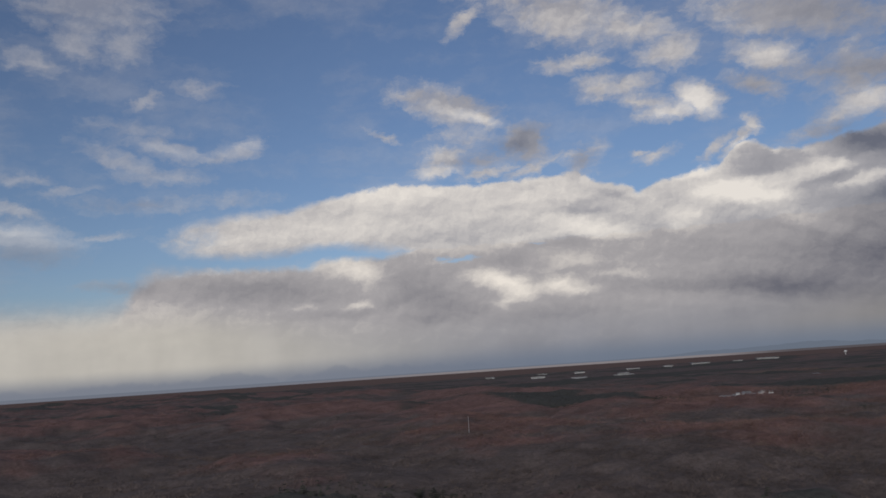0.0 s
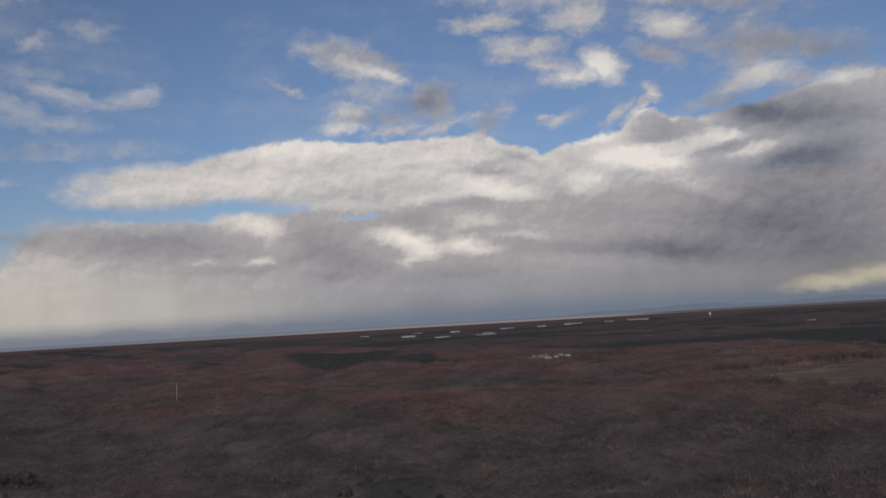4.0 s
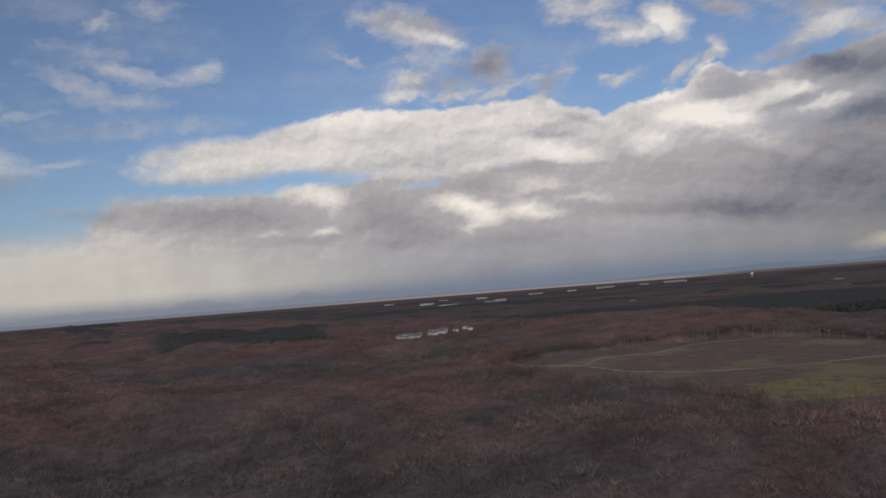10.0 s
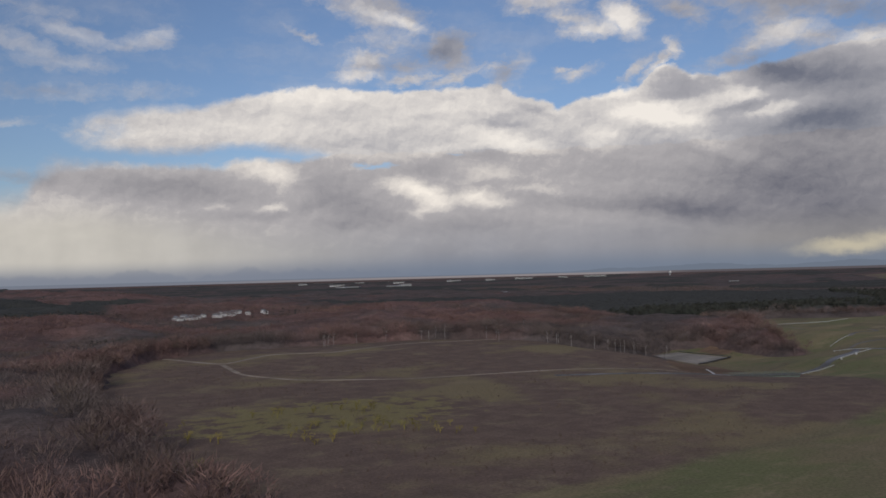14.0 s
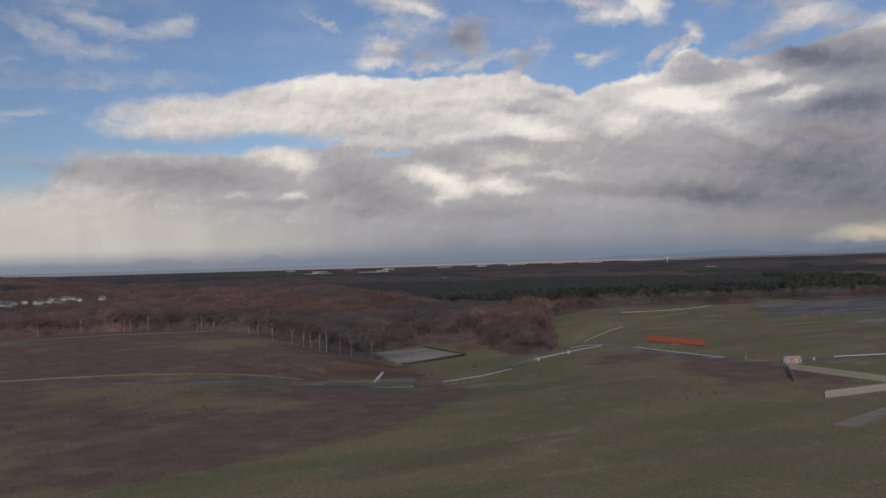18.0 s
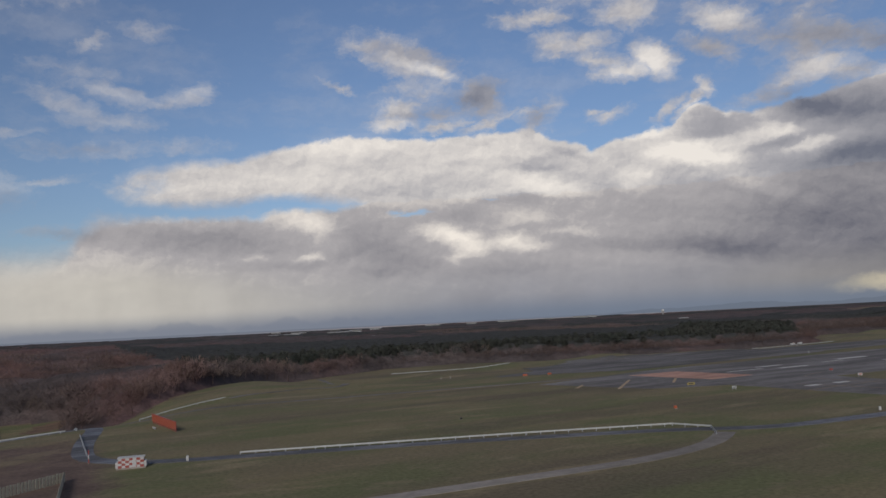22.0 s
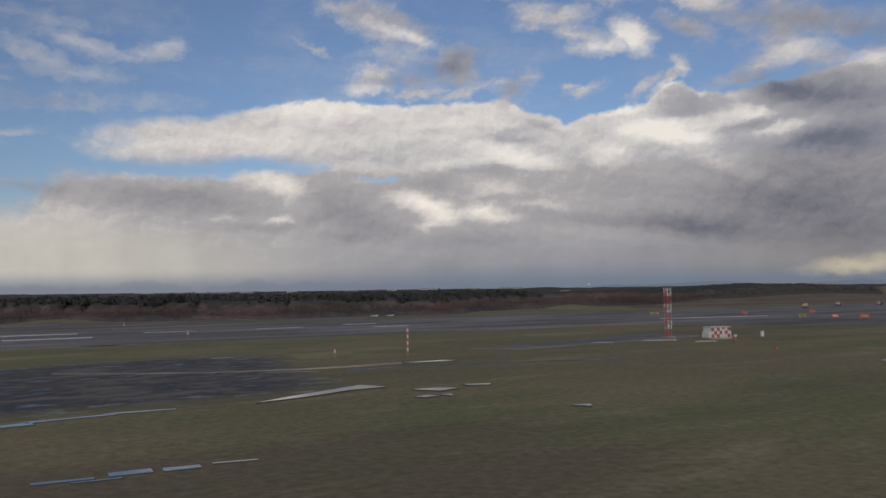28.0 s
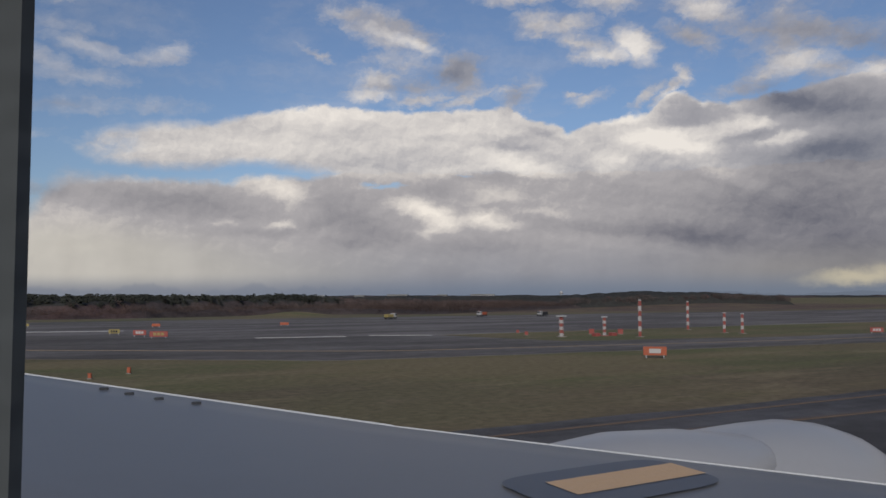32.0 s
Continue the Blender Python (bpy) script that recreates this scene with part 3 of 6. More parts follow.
# ---- building blocks ----
def mesh_object(name, verts, faces, mat, parent=None, smooth=False):
    """One mesh object from arrays or lists."""
    me = bpy.data.meshes.new(name)
    if isinstance(verts, np.ndarray):
        faces = np.asarray(faces, dtype=np.int32)
        k = faces.shape[1]
        me.vertices.add(len(verts))
        me.vertices.foreach_set("co", verts.astype(np.float32).ravel())
        me.loops.add(faces.size)
        me.loops.foreach_set("vertex_index", faces.ravel())
        me.polygons.add(len(faces))
        me.polygons.foreach_set("loop_start", np.arange(0, faces.size, k, dtype=np.int32))
        me.update(calc_edges=True)
    else:
        me.from_pydata(verts, [], faces)
    if smooth:
        me.polygons.foreach_set("use_smooth", np.ones(len(me.polygons), dtype=bool))
    me.materials.append(mat)
    ob = new(name, me)
    if parent is not None:
        ob.parent = parent
    return ob


def part(name, bm, mat, parent, label=""):
    """Links a bmesh as one mesh object under a thing or a part."""
    me = bpy.data.meshes.new(name)
    bmesh.ops.recalc_face_normals(bm, faces=bm.faces)
    bm.to_mesh(me)
    bm.free()
    me.materials.append(mat)
    ob = new(name, me)
    ob.parent = parent
    return tagged(ob, label)


def thing(name, m, label, category, group="", kind=""):
    """An empty at a thing's base, for its parts."""
    ob = new(name)
    ob.empty_display_size = 0.2
    ob.matrix_world = m
    return tagged(ob, label, category, group, kind)


def box(sx, sy, sz, at=(0, 0, 0), bevel=0.0, turn=None, bm=None):
    """A box whose base centre stands at at."""
    bm = bm or bmesh.new()
    m = Matrix.Translation(Vector(at) + Vector((0, 0, sz / 2)))
    if turn is not None:
        m = Matrix.Translation(at) @ turn @ Matrix.Translation((0, 0, sz / 2))
    made = bmesh.ops.create_cube(bm, size=1, matrix=m @ Matrix.Diagonal((sx, sy, sz, 1)))
    if bevel:
        edges = list({e for v in made["verts"] for e in v.link_edges})
        bmesh.ops.bevel(bm, geom=edges, offset=bevel, segments=1, affect="EDGES")
    return bm


def rod(a, b, ra, rb=None, sides=6, bm=None):
    """A tapered bar from a to b."""
    bm = bm or bmesh.new()
    a, b = Vector(a), Vector(b)
    m = Matrix.Translation((a + b) / 2) @ (b - a).to_track_quat("Z", "Y").to_matrix().to_4x4()
    bmesh.ops.create_cone(bm, cap_ends=True, segments=sides, radius1=ra, radius2=ra if rb is None else rb, depth=(b - a).length, matrix=m)
    return bm


def inside(px, py, poly):
    """Which of the points lie inside the polygon."""
    px, py = np.asarray(px, float), np.asarray(py, float)
    r = np.zeros(px.shape, bool)
    for (x0, y0), (x1, y1) in zip(poly, poly[1:] + poly[:1]):
        if y0 != y1:
            r ^= ((y0 > py) != (y1 > py)) & (px < (x1 - x0) * (py - y0) / (y1 - y0) + x0)
    return r


def edge_distance(px, py, poly):
    d = np.full(np.shape(px), 1e9)
    for (x0, y0), (x1, y1) in zip(poly, poly[1:] + poly[:1]):
        ex, ey = x1 - x0, y1 - y0
        u = np.clip(((px - x0) * ex + (py - y0) * ey) / (ex * ex + ey * ey), 0, 1)
        d = np.minimum(d, np.hypot(px - x0 - u * ex, py - y0 - u * ey))
    return d


def lattice(px, py, cell, seed):
    """Smooth value noise over the plane, 0 to 1."""
    gx, gy = px / cell, py / cell
    ix, iy = np.floor(gx).astype(np.int64), np.floor(gy).astype(np.int64)
    fx, fy = gx - ix, gy - iy
    fx, fy = fx * fx * (3 - 2 * fx), fy * fy * (3 - 2 * fy)
    def h(a, b):
        v = (a * 374761393 + b * 668265263 + seed * 974634541) & 0x7FFFFFFF
        v = ((v ^ (v >> 13)) * 1274126177) & 0x7FFFFFFF
        return ((v ^ (v >> 16)) & 0xFFFF) / 65535.0
    return (h(ix, iy) * (1 - fx) + h(ix + 1, iy) * fx) * (1 - fy) + (h(ix, iy + 1) * (1 - fx) + h(ix + 1, iy + 1) * fx) * fy


# ---- the plan: what is open ground; all the rest is wood ----
OPEN = [(560, -900), (552, 230), (575, 330), (600, 372), (640, 392), (690, 382), (735, 374), (762, 345), (777, 310), (787, 280), (796, 261),
        (800, 281), (829, 293), (850, 284), (842, 255), (838, 238), (842, 224), (860, 246), (890, 288), (928, 338), (965, 364), (1004, 386), (1046, 384), (1082, 346), (1120, 320), (1165, 309),
        (1248, 312), (1290, 350), (1345, 384), (1385, 352), (1430, 372), (1540, 440), (1630, 490), (1662, 505), (1942, 512), (2150, 900), (3000, 1500), (6400, 1800), (6400, -900)]
# low broadleaf fringe before the pines behind the airfield
FRINGE = [(965, 364), (1004, 386), (1046, 384), (1082, 346), (1120, 320), (1165, 309), (1248, 312), (1290, 350), (1345, 384), (1385, 352), (1430, 372), (1540, 440), (1630, 490), (1636, 530), (1445, 508), (1426, 462), (1345, 412), (1290, 368), (1250, 326), (1185, 322), (1150, 344), (1095, 372), (1022, 396)]
HEATH = [(552, 205), (575, 330), (600, 372), (640, 392), (690, 382), (735, 374), (762, 345), (777, 310), (787, 280), (796, 261), (792, 235), (778, 200), (764, 152), (728, 120), (680, 108), (620, 104), (552, 108)]


def terrain(px, py):
    """Height of the ground: a level airfield, a dip beside it, low swells under the woods."""
    px, py = np.asarray(px, float), np.asarray(py, float)
    z = -7.2 * np.exp(-(((px - 818) / 42) ** 4) - (((py - 262) / 52) ** 4))
    z = z - 4.2 * np.exp(-(((px - 776) / 40) ** 2) - (((py - 192) / 45) ** 2))
    z = z - 3.5 * np.exp(-(((px - 768) / 22) ** 2) - (((py - 213) / 20) ** 2))
    away = np.where(inside(px, py, OPEN), 0.0, np.clip(edge_distance(px, py, OPEN) / 160, 0, 1))
    away = away * np.clip((1060 - px) / 200, 0.2, 1)
    lower = np.clip((py - 205) / 115, 0, 1) * np.clip((px - 875) / 70, 0, 1) * np.clip((3400 - px) / 1200, 0, 1)
    z = z - 4.3 * lower * lower * (3 - 2 * lower)
    away = away * (1 - np.exp(-((px - 730) / 130) ** 2 - ((py - 680) / 110) ** 2))
    early = np.clip((900 - px) / 140, 0, 1)
    z = z + away * ((18.0 + 12.0 * early) * lattice(px, py, 190, 3) + (10.0 + early) * lattice(px, py, 75, 5) - 13.0 - 7.0 * early)
    z = z - 9.0 * away * np.exp(-((px - 640) / 150) ** 2 - ((py - 590) / 110) ** 2)
    for ax, ay, bx, by, h in ((884, 236, 905, 284, 1.0), (905, 284, 934, 300, 1.0), (1040, 322, 1090, 318, 1.6), (1090, 318, 1146, 296, 1.5), (1262, 303, 1340, 336, 1.8), (1340, 336, 1400, 340, 1.4),
                              (940, 300, 980, 284, 1.5), (984, 284, 1036, 258, 1.0), (900, 252, 922, 240, 1.1)):
        u = np.clip(((px - ax) * (bx - ax) + (py - ay) * (by - ay)) / ((bx - ax) ** 2 + (by - ay) ** 2), 0, 1)
        z = z + h * np.exp(-((px - ax - u * (bx - ax)) ** 2 + (py - ay - u * (by - ay)) ** 2) / 160)
    z = z + 6.5 * np.exp(-((px - 1815) / 110) ** 2 - ((py - 600) / 110) ** 2)
    z = z + 2.6 * np.exp(-((px - 740) / 75) ** 2 - ((py - 705) / 50) ** 2)
    z = z + 1.6 * np.exp(-((px - 690) / 70) ** 2 - ((py - 335) / 40) ** 2)
    return z


def high(x, y):
    return float(terrain(np.array([x]), np.array([y]))[0])


def lines(*spans):
    """Grid lines: (start, end, step) one after another."""
    out = []
    for a, b, s in spans:
        out.extend(np.arange(a, b, s))
    return np.array(out)


def sheet(name, gx, gy, height, mat, keep=None, smooth=True):
    """A grid mesh over the lines gx and gy; keep says which corners hold a cell."""
    X, Y = np.meshgrid(gx, gy, indexing="ij")
    V = np.stack([X, Y, height(X, Y)], -1).reshape(-1, 3)
    n = len(gy)
    i, j = np.meshgrid(np.arange(len(gx) - 1), np.arange(n - 1), indexing="ij")
    a = (i * n + j).ravel()
    F = np.stack([a, a + n, a + n + 1, a + 1], -1)
    if keep is not None:
        F = F[keep(V)[F].any(1)]
        used = np.unique(F)
        back = np.zeros(len(V), np.int64)
        back[used] = np.arange(len(used))
        V, F = V[used], back[F]
    return mesh_object(name, V, F, mat, smooth=smooth), V


gx = lines((-3000, -400, 200), (-400, 480, 20), (480, 1500, 5), (1500, 2200, 20), (2200, 7401, 200))
gy = lines((-1400, -60, 60), (-60, 420, 5), (420, 1000, 20), (1000, 7001, 200))
ground, GV = sheet("ground", gx, gy, terrain, M_GROUND)
tagged(ground, "dull autumn grass, brown heath and leaf litter on level ground", "ground", kind="structure")
d_open = edge_distance(GV[:, 0], GV[:, 1], OPEN) * np.where(inside(GV[:, 0], GV[:, 1], OPEN), 1, -1)
d_heath = edge_distance(GV[:, 0], GV[:, 1], HEATH) * np.where(inside(GV[:, 0], GV[:, 1], HEATH), 1, -1)
gully = [(813, 173), (836, 178), (836, 150), (835, 128), (830, 104), (806, 100), (797, 124)]
d_gully = edge_distance(GV[:, 0], GV[:, 1], gully) * np.where(inside(GV[:, 0], GV[:, 1], gully), 1, -1)
rough = [(1300, 215), (1500, 205), (2150, 240), (2150, 900), (1660, 500), (1540, 440), (1390, 350)]
d_rough = edge_distance(GV[:, 0], GV[:, 1], rough) * np.where(inside(GV[:, 0], GV[:, 1], rough), 1, -1)
d_heath = np.maximum(np.maximum(d_heath, d_gully), np.minimum(d_rough, 4.0))
zone = np.clip(0.5 + d_open / 10, 0, 1) + np.clip(0.5 - d_heath / 14, 0, 1) * np.clip(0.5 + d_open / 10, 0, 1)
golden = np.clip(1.6 - 1.5 * np.hypot((GV[:, 0] - 600) / 56, (GV[:, 1] - 193) / 34), 0, 1) * np.clip(d_open / 6, 0, 1)
ground.data.attributes.new("golden", "FLOAT", "POINT").data.foreach_set("value", golden.astype(np.float32))
ground.data.attributes.new("zone", "FLOAT", "POINT").data.foreach_set("value", zone.astype(np.float32))


def patch(name, pts, mat, label, category, lift=0.05, wobble=0.0, parent=None, kind="structure"):
    """A thin slab laid on the ground inside the polygon, with an uneven rim."""
    rim = []
    for k, (a, b) in enumerate(zip(pts, pts[1:] + pts[:1])):
        a, b = Vector(a), Vector(b)
        steps = max(1, int((b - a).length / 3)) if wobble else 1
        side = Vector((-(b - a).y, (b - a).x)).normalized()
        for s in range(min(steps, 60)):
            q = a.lerp(b, s / min(steps, 60))
            rim.append(q + side * (wobble * 2 * (noise.noise((q.x * 0.35, q.y * 0.35, k)))))
    bm = bmesh.new()
    top = [bm.verts.new((q.x, q.y, high(q.x, q.y) + lift)) for q in rim]
    low = [bm.verts.new((q.x, q.y, high(q.x, q.y) - 0.25)) for q in rim]
    bm.faces.new(top)
    for i in range(len(rim)):
        j = (i + 1) % len(rim)
        bm.faces.new((top[j], top[i], low[i], low[j]))
    bmesh.ops.triangulate(bm, faces=[f for f in bm.faces if len(f.verts) > 4])
    ob = part(name, bm, mat, parent)
    if parent is None:
        tagged(ob, label, category, kind=kind)
    else:
        tagged(ob, label)
    return ob


def ribbon(name, pts, width, mat, label, category, lift=0.06, parent=None, kind="structure", rough=0.0):
    """A band of constant width along a polyline, laid on the ground."""
    way_pts = []
    for a, b in zip(pts, pts[1:]):
        a, b = Vector(a), Vector(b)
        k = max(1, int((b - a).length / 4))
        way_pts += [a.lerp(b, s / k) for s in range(k)]
    way_pts.append(Vector(pts[-1]))
    for _ in range(3):
        way_pts = [way_pts[0]] + [(p0 + p1 * 2 + p2) / 4 for p0, p1, p2 in zip(way_pts, way_pts[1:], way_pts[2:])] + [way_pts[-1]]
    V, F = [], []
    for i, q in enumerate(way_pts):
        d = way_pts[min(i + 1, len(way_pts) - 1)] - way_pts[max(i - 1, 0)]
        s = Vector((-d.y, d.x)).normalized() * width / 2 * (1 + rough * noise.noise((q.x * 0.3, q.y * 0.3, 2)))
        for e, h in ((-1, lift - 0.2), (-1, lift), (1, lift), (1, lift - 0.2)):
            V.append((q.x + e * s.x, q.y + e * s.y, high(q.x, q.y) + h))
    for i in range(len(way_pts) - 1):
        for k in range(3):
            a = i * 4 + k
            F.append((a, a + 1, a + 5, a + 4))
    ob = mesh_object(name, V, F, mat, parent)
    return tagged(ob, label) if parent is not None else tagged(ob, label, category, kind=kind)


# ---- paved ground ----
far_runway = patch("runway", [(952, 186), (958, 150), (975, 140), (1010, 134), (1190, 124), (1262, 96), (5000, 96), (5000, 176), (1200, 190), (1000, 196)], M_TARMAC,
                   "worn grey asphalt runway with damp streaks", "runway", 0.05, 0.4)
patch("red_surfacing", [(984, 186), (1001, 184), (999, 155), (984, 155)], M_BRICKRED, "", "", 0.09, 0.1, far_runway)
for a, b, w in (((1004, 168), (1018, 167.5), 0.8), ((1021, 172.5), (1033, 172), 1.4), ((1021, 164), (1033, 163.5), 1.4), ((1046, 168), (1056, 167.6), 0.5),
                ((1059, 172), (1073, 171.5), 2.2), ((1059, 156), (1073, 155.5), 2.2), ((1084, 166), (1094, 165.6), 0.5), ((1106, 165), (1116, 164.6), 0.5),
                ((1128, 170), (1136, 169.7), 1.2), ((1128, 155), (1136, 154.7), 1.2), ((1198, 141.5), (1228, 134), 1.6), ((1238, 101), (1250, 98.5), 1.0), ((1254, 99), (1262, 95), 0.4)):
    ribbon("marking", [a, b], w, M_LINE, "", "", 0.10, far_runway)
for a, b in (((949, 167), (956, 173)), ((953, 156), (973, 174)), ((972, 157), (982, 166))):
    ribbon("holding_line", [a, b], 0.7, M_YLINE, "", "", 0.10, far_runway)
link = patch("taxiway_link", [(974, 142), (1006, 140), (1001, 120), (999, 98), (1003, 60), (1012, 24), (968, 24), (968, 60), (970, 100)], M_TARMAC,
             "grey asphalt taxiway crossing to the runway", "taxiway", 0.04, 0.4)
for pts in (((982, 129), (982, 100), (984, 60)), ((1012, 144), (1001, 143), (996, 136), (992, 110), (988, 84), (990, 40)), ((971, 118), (998, 118)), ((968, 100), (999, 98))):
    ribbon("taxi_line", list(pts), 0.22, M_YLINE_WORN, "", "", 0.09, link)
for at in ((979, 123), (988, 122.4)):
    patch("stop_marking", [(at[0], at[1]), (at[0] + 4, at[1]), (at[0] + 4, at[1] + 1.6), (at[0], at[1] + 1.6)], M_LINE, "", "", 0.10, 0.2, link)
cross = patch("taxiway_cross", [(1170, 128), (1206, 78), (1231, 60), (1302, 50), (1500, 44), (1500, 58), (1300, 66), (1268, 73), (1262, 100), (1240, 126)], M_TARMAC_MID,
              "dark asphalt taxiway beside the grass", "taxiway", 0.045, 0.4)
ribbon("taxi_line", [(1206, 92), (1240, 68), (1300, 58), (1480, 50)], 0.25, M_YLINE_WORN, "", "", 0.10, cross)
near_runway = patch("runway_near", [(930, -52), (930, 9), (1150, 9), (1182, 23.5), (1250, 21.5), (1700, 16), (5000, 10), (5000, -60)], M_TARMAC_DARK,
                    "dark damp asphalt runway with pale markings", "runway", 0.05, 0.3)
ribbon("edge_line", [(940, 5), (1600, 3.4)], 0.5, M_LINE, "", "", 0.10, near_runway)
ribbon("taxi_line", [(1150, 2), (1190, 14), (1220, 18), (1240, 16.2), (1400, 12)], 0.35, M_YLINE_OLD, "", "", 0.11, near_runway)
ribbon("shoulder_line", [(1178, 21.3), (1250, 20.0), (1500, 16)], 0.2, M_YLINE_OLD, "", "", 0.10, near_runway)
for k in range(14):
    ribbon("centre_mark", [(960 + k * 26, -21), (974 + k * 26, -21.1)], 0.5, M_LINE, "", "", 0.10, near_runway)
papi_pad = patch("gravel_pad", [(1179, 43.3), (1192.4, 43), (1196, 41.5), (1199, 22), (1177.6, 23)], M_TARMAC_DARK, "dark tarmac pad in the grass", "pavement", 0.07, 0.08)
for a, b in (((1183, 42), (1183.4, 26)), ((1186, 42), (1186.5, 25)), ((1190, 41), (1190.6, 25))):
    ribbon("joint", [a, b], 0.10, M_TARMAC_MID, "", "", 0.10, papi_pad)
mud_rim = [(1041, 56), (1053, 58), (1070, 58), (1077, 61.5), (1079, 72), (1084, 95), (1072, 101), (1052, 98), (1040, 88), (1038, 70)]
mud, MV = sheet("bare_ground", np.arange(1026, 1088, 0.8), np.arange(50, 121, 0.8), lambda x, y: terrain(x, y) + 0.012 + (0.04 + 0.03 * lattice(x, y, 1.7, 61)) * np.where(inside(x, y, mud_rim), np.clip(edge_distance(x, y, mud_rim) / 3, 0, 1), 0), M_MUD,
               keep=lambda v: inside(v[:, 0] + 5 * lattice(v[:, 0], v[:, 1], 6, 62) - 2.5, v[:, 1] + 5 * lattice(v[:, 0], v[:, 1], 5, 63) - 2.5, mud_rim))
mud.data.attributes.new("rim", "FLOAT", "POINT").data.foreach_set("value", (edge_distance(MV[:, 0], MV[:, 1], mud_rim) * np.where(inside(MV[:, 0], MV[:, 1], mud_rim), 1, -1)).astype(np.float32))
tagged(mud, "bare dark gravel and mud with wet patches", "ground", kind="structure")
ribbon("tyre_track", [(1058, 88), (1068, 80), (1080, 76), (1090, 77)], 0.8, M_TRACK, "", "", 0.11, mud, rough=0.6)
for pts, w in (([(1043, 52.2), (1045.5, 53.3), (1047.6, 54)], 0.7), ([(1047.2, 54.4), (1050, 55), (1052.6, 55.4)], 0.9), ([(1052.2, 55.9), (1055, 56.1), (1057.5, 56.4)], 0.55), ([(1057, 56.8), (1059, 56.7), (1061.3, 56.4)], 0.5),
               ([(1050.6, 37.8), (1053, 37.5)], 0.35), ([(1053.6, 37.8), (1055.4, 37.7)], 0.7), ([(1055.8, 37.5), (1057.4, 37.3)], 0.6), ([(1058, 37.6), (1060, 37.2)], 0.25), ([(1052, 37.1), (1054, 36.9)], 0.2)):
    ribbon("puddle", pts, w, M_WATER, "ragged puddle along the edge of the tarmac", "puddle", 0.06, kind="", rough=1.1)
for pts in ([(1066.5, 55.6), (1070, 57.6), (1074, 59.4), (1077.1, 60.9), (1078.2, 58.4), (1075, 58.2), (1071, 56.6)], [(1079, 55.6), (1081, 55.4), (1082.4, 54.3), (1080.4, 53.6)],
            [(1077, 51.9), (1078.2, 51.9), (1078.6, 51.1), (1077.3, 51)], [(1079, 51.6), (1079.9, 51.6), (1079.6, 50.7)], [(1084, 56.2), (1086, 55.3), (1085.6, 54.7), (1084, 55.4)],
            [(1083, 41.6), (1084.4, 41.5), (1083.7, 40.6)], [(1090, 76.9), (1095, 76.4), (1096, 75.4), (1091, 75.6)]):
    patch("puddle", pts, M_WATER, "still puddle reflecting the pale sky", "puddle", 0.11, 0.2, kind="")
ribbon("wet_strip", [(1082, 74), (1088, 74.6), (1097, 70), (1112, 66)], 1.2, M_WET, "thin wet strip across the grass", "ditch", 0.05, rough=0.5)
slab = thing("concrete_slab", pose(1130.7, 47.0, 0.0, 0, 0, -30), "small pale concrete slab set in the grass", "slab")
part("top", box(2.4, 1.0, 0.12, (0, 0, -0.04), 0.02), M_RAIL, slab)
patch("pale_apron", [(1108, 90), (1150, 98), (1152, 88), (1112, 84)], M_TARMAC, "thin grey service pavement by the mast", "pavement", 0.04, 0.4)
for a, b in (((1135.2, 86), (1139.8, 84)), ((1139.2, 80), (1141.8, 78.4)), ((1126.8, 87.6), (1129.4, 86))):
    ribbon("kerb_strip", [a, b], 0.45, M_RAIL, "short pale kerb strip in the grass by the mast", "kerb", 0.08, kind="")
apron_rim = [(966, 228), (1000, 250), (1015, 282), (1066, 312), (1110, 304), (1150, 284), (1240, 262), (1250, 214), (1060, 204), (1000, 205)]
apron, _ = sheet("gravel_apron", np.arange(960, 1256, 3.0), np.arange(200, 316, 3.0), lambda x, y: terrain(x, y) + 0.06, M_TARMAC_MID, keep=lambda v: inside(v[:, 0], v[:, 1], apron_rim))
tagged(apron, "grey paved apron sloping away behind the runway", "pavement", kind="structure")
bank_rim = [(752, 206), (772, 204), (790, 220), (797, 240), (786, 250), (768, 236)]
bank_soil, _ = sheet("bare_bank", np.arange(748, 800, 2.0), np.arange(200, 254, 2.0), lambda x, y: terrain(x, y) + 0.07, M_SOIL,
                     keep=lambda v: inside(v[:, 0] + 8 * lattice(v[:, 0], v[:, 1], 7, 65) - 4, v[:, 1] + 8 * lattice(v[:, 0], v[:, 1], 6, 66) - 4, bank_rim))
tagged(bank_soil, "bare brown earth on the stream bank", "ground", kind="structure")
soil_rim = [(838, 262), (862, 270), (868, 282), (850, 284), (836, 274)]
far_soil, _ = sheet("bare_bank", np.arange(832, 872, 2.0), np.arange(258, 288, 2.0), lambda x, y: terrain(x, y) + 0.07, M_SOIL,
                    keep=lambda v: inside(v[:, 0] + 6 * lattice(v[:, 0], v[:, 1], 7, 67) - 3, v[:, 1] + 6 * lattice(v[:, 0], v[:, 1], 6, 68) - 3, soil_rim))
tagged(far_soil, "bare brown earth at the foot of the wood", "ground", kind="structure")
service = ribbon("service_road", [(690, 214), (720, 199), (741, 187.5), (751, 181), (762, 175.5), (773, 183.6), (796, 186), (809, 192.6), (822, 193.6), (837, 196), (842, 206), (842, 192), (836, 165), (833, 142), (840, 131), (852, 126), (880, 114), (914, 96),
                 (920, 88), (943, 84.6), (966, 82.6), (996, 81), (1012, 78.6), (1024, 76.6), (1037, 75)], 3.4, M_WET, "narrow wet asphalt service road", "road", 0.06)
ribbon("side_road", [(914, 90), (906, 84), (890, 81), (846, 84.5), (820, 85), (780, 78)], 3.0, M_CONCRETE, "pale concrete service road", "road", 0.05)
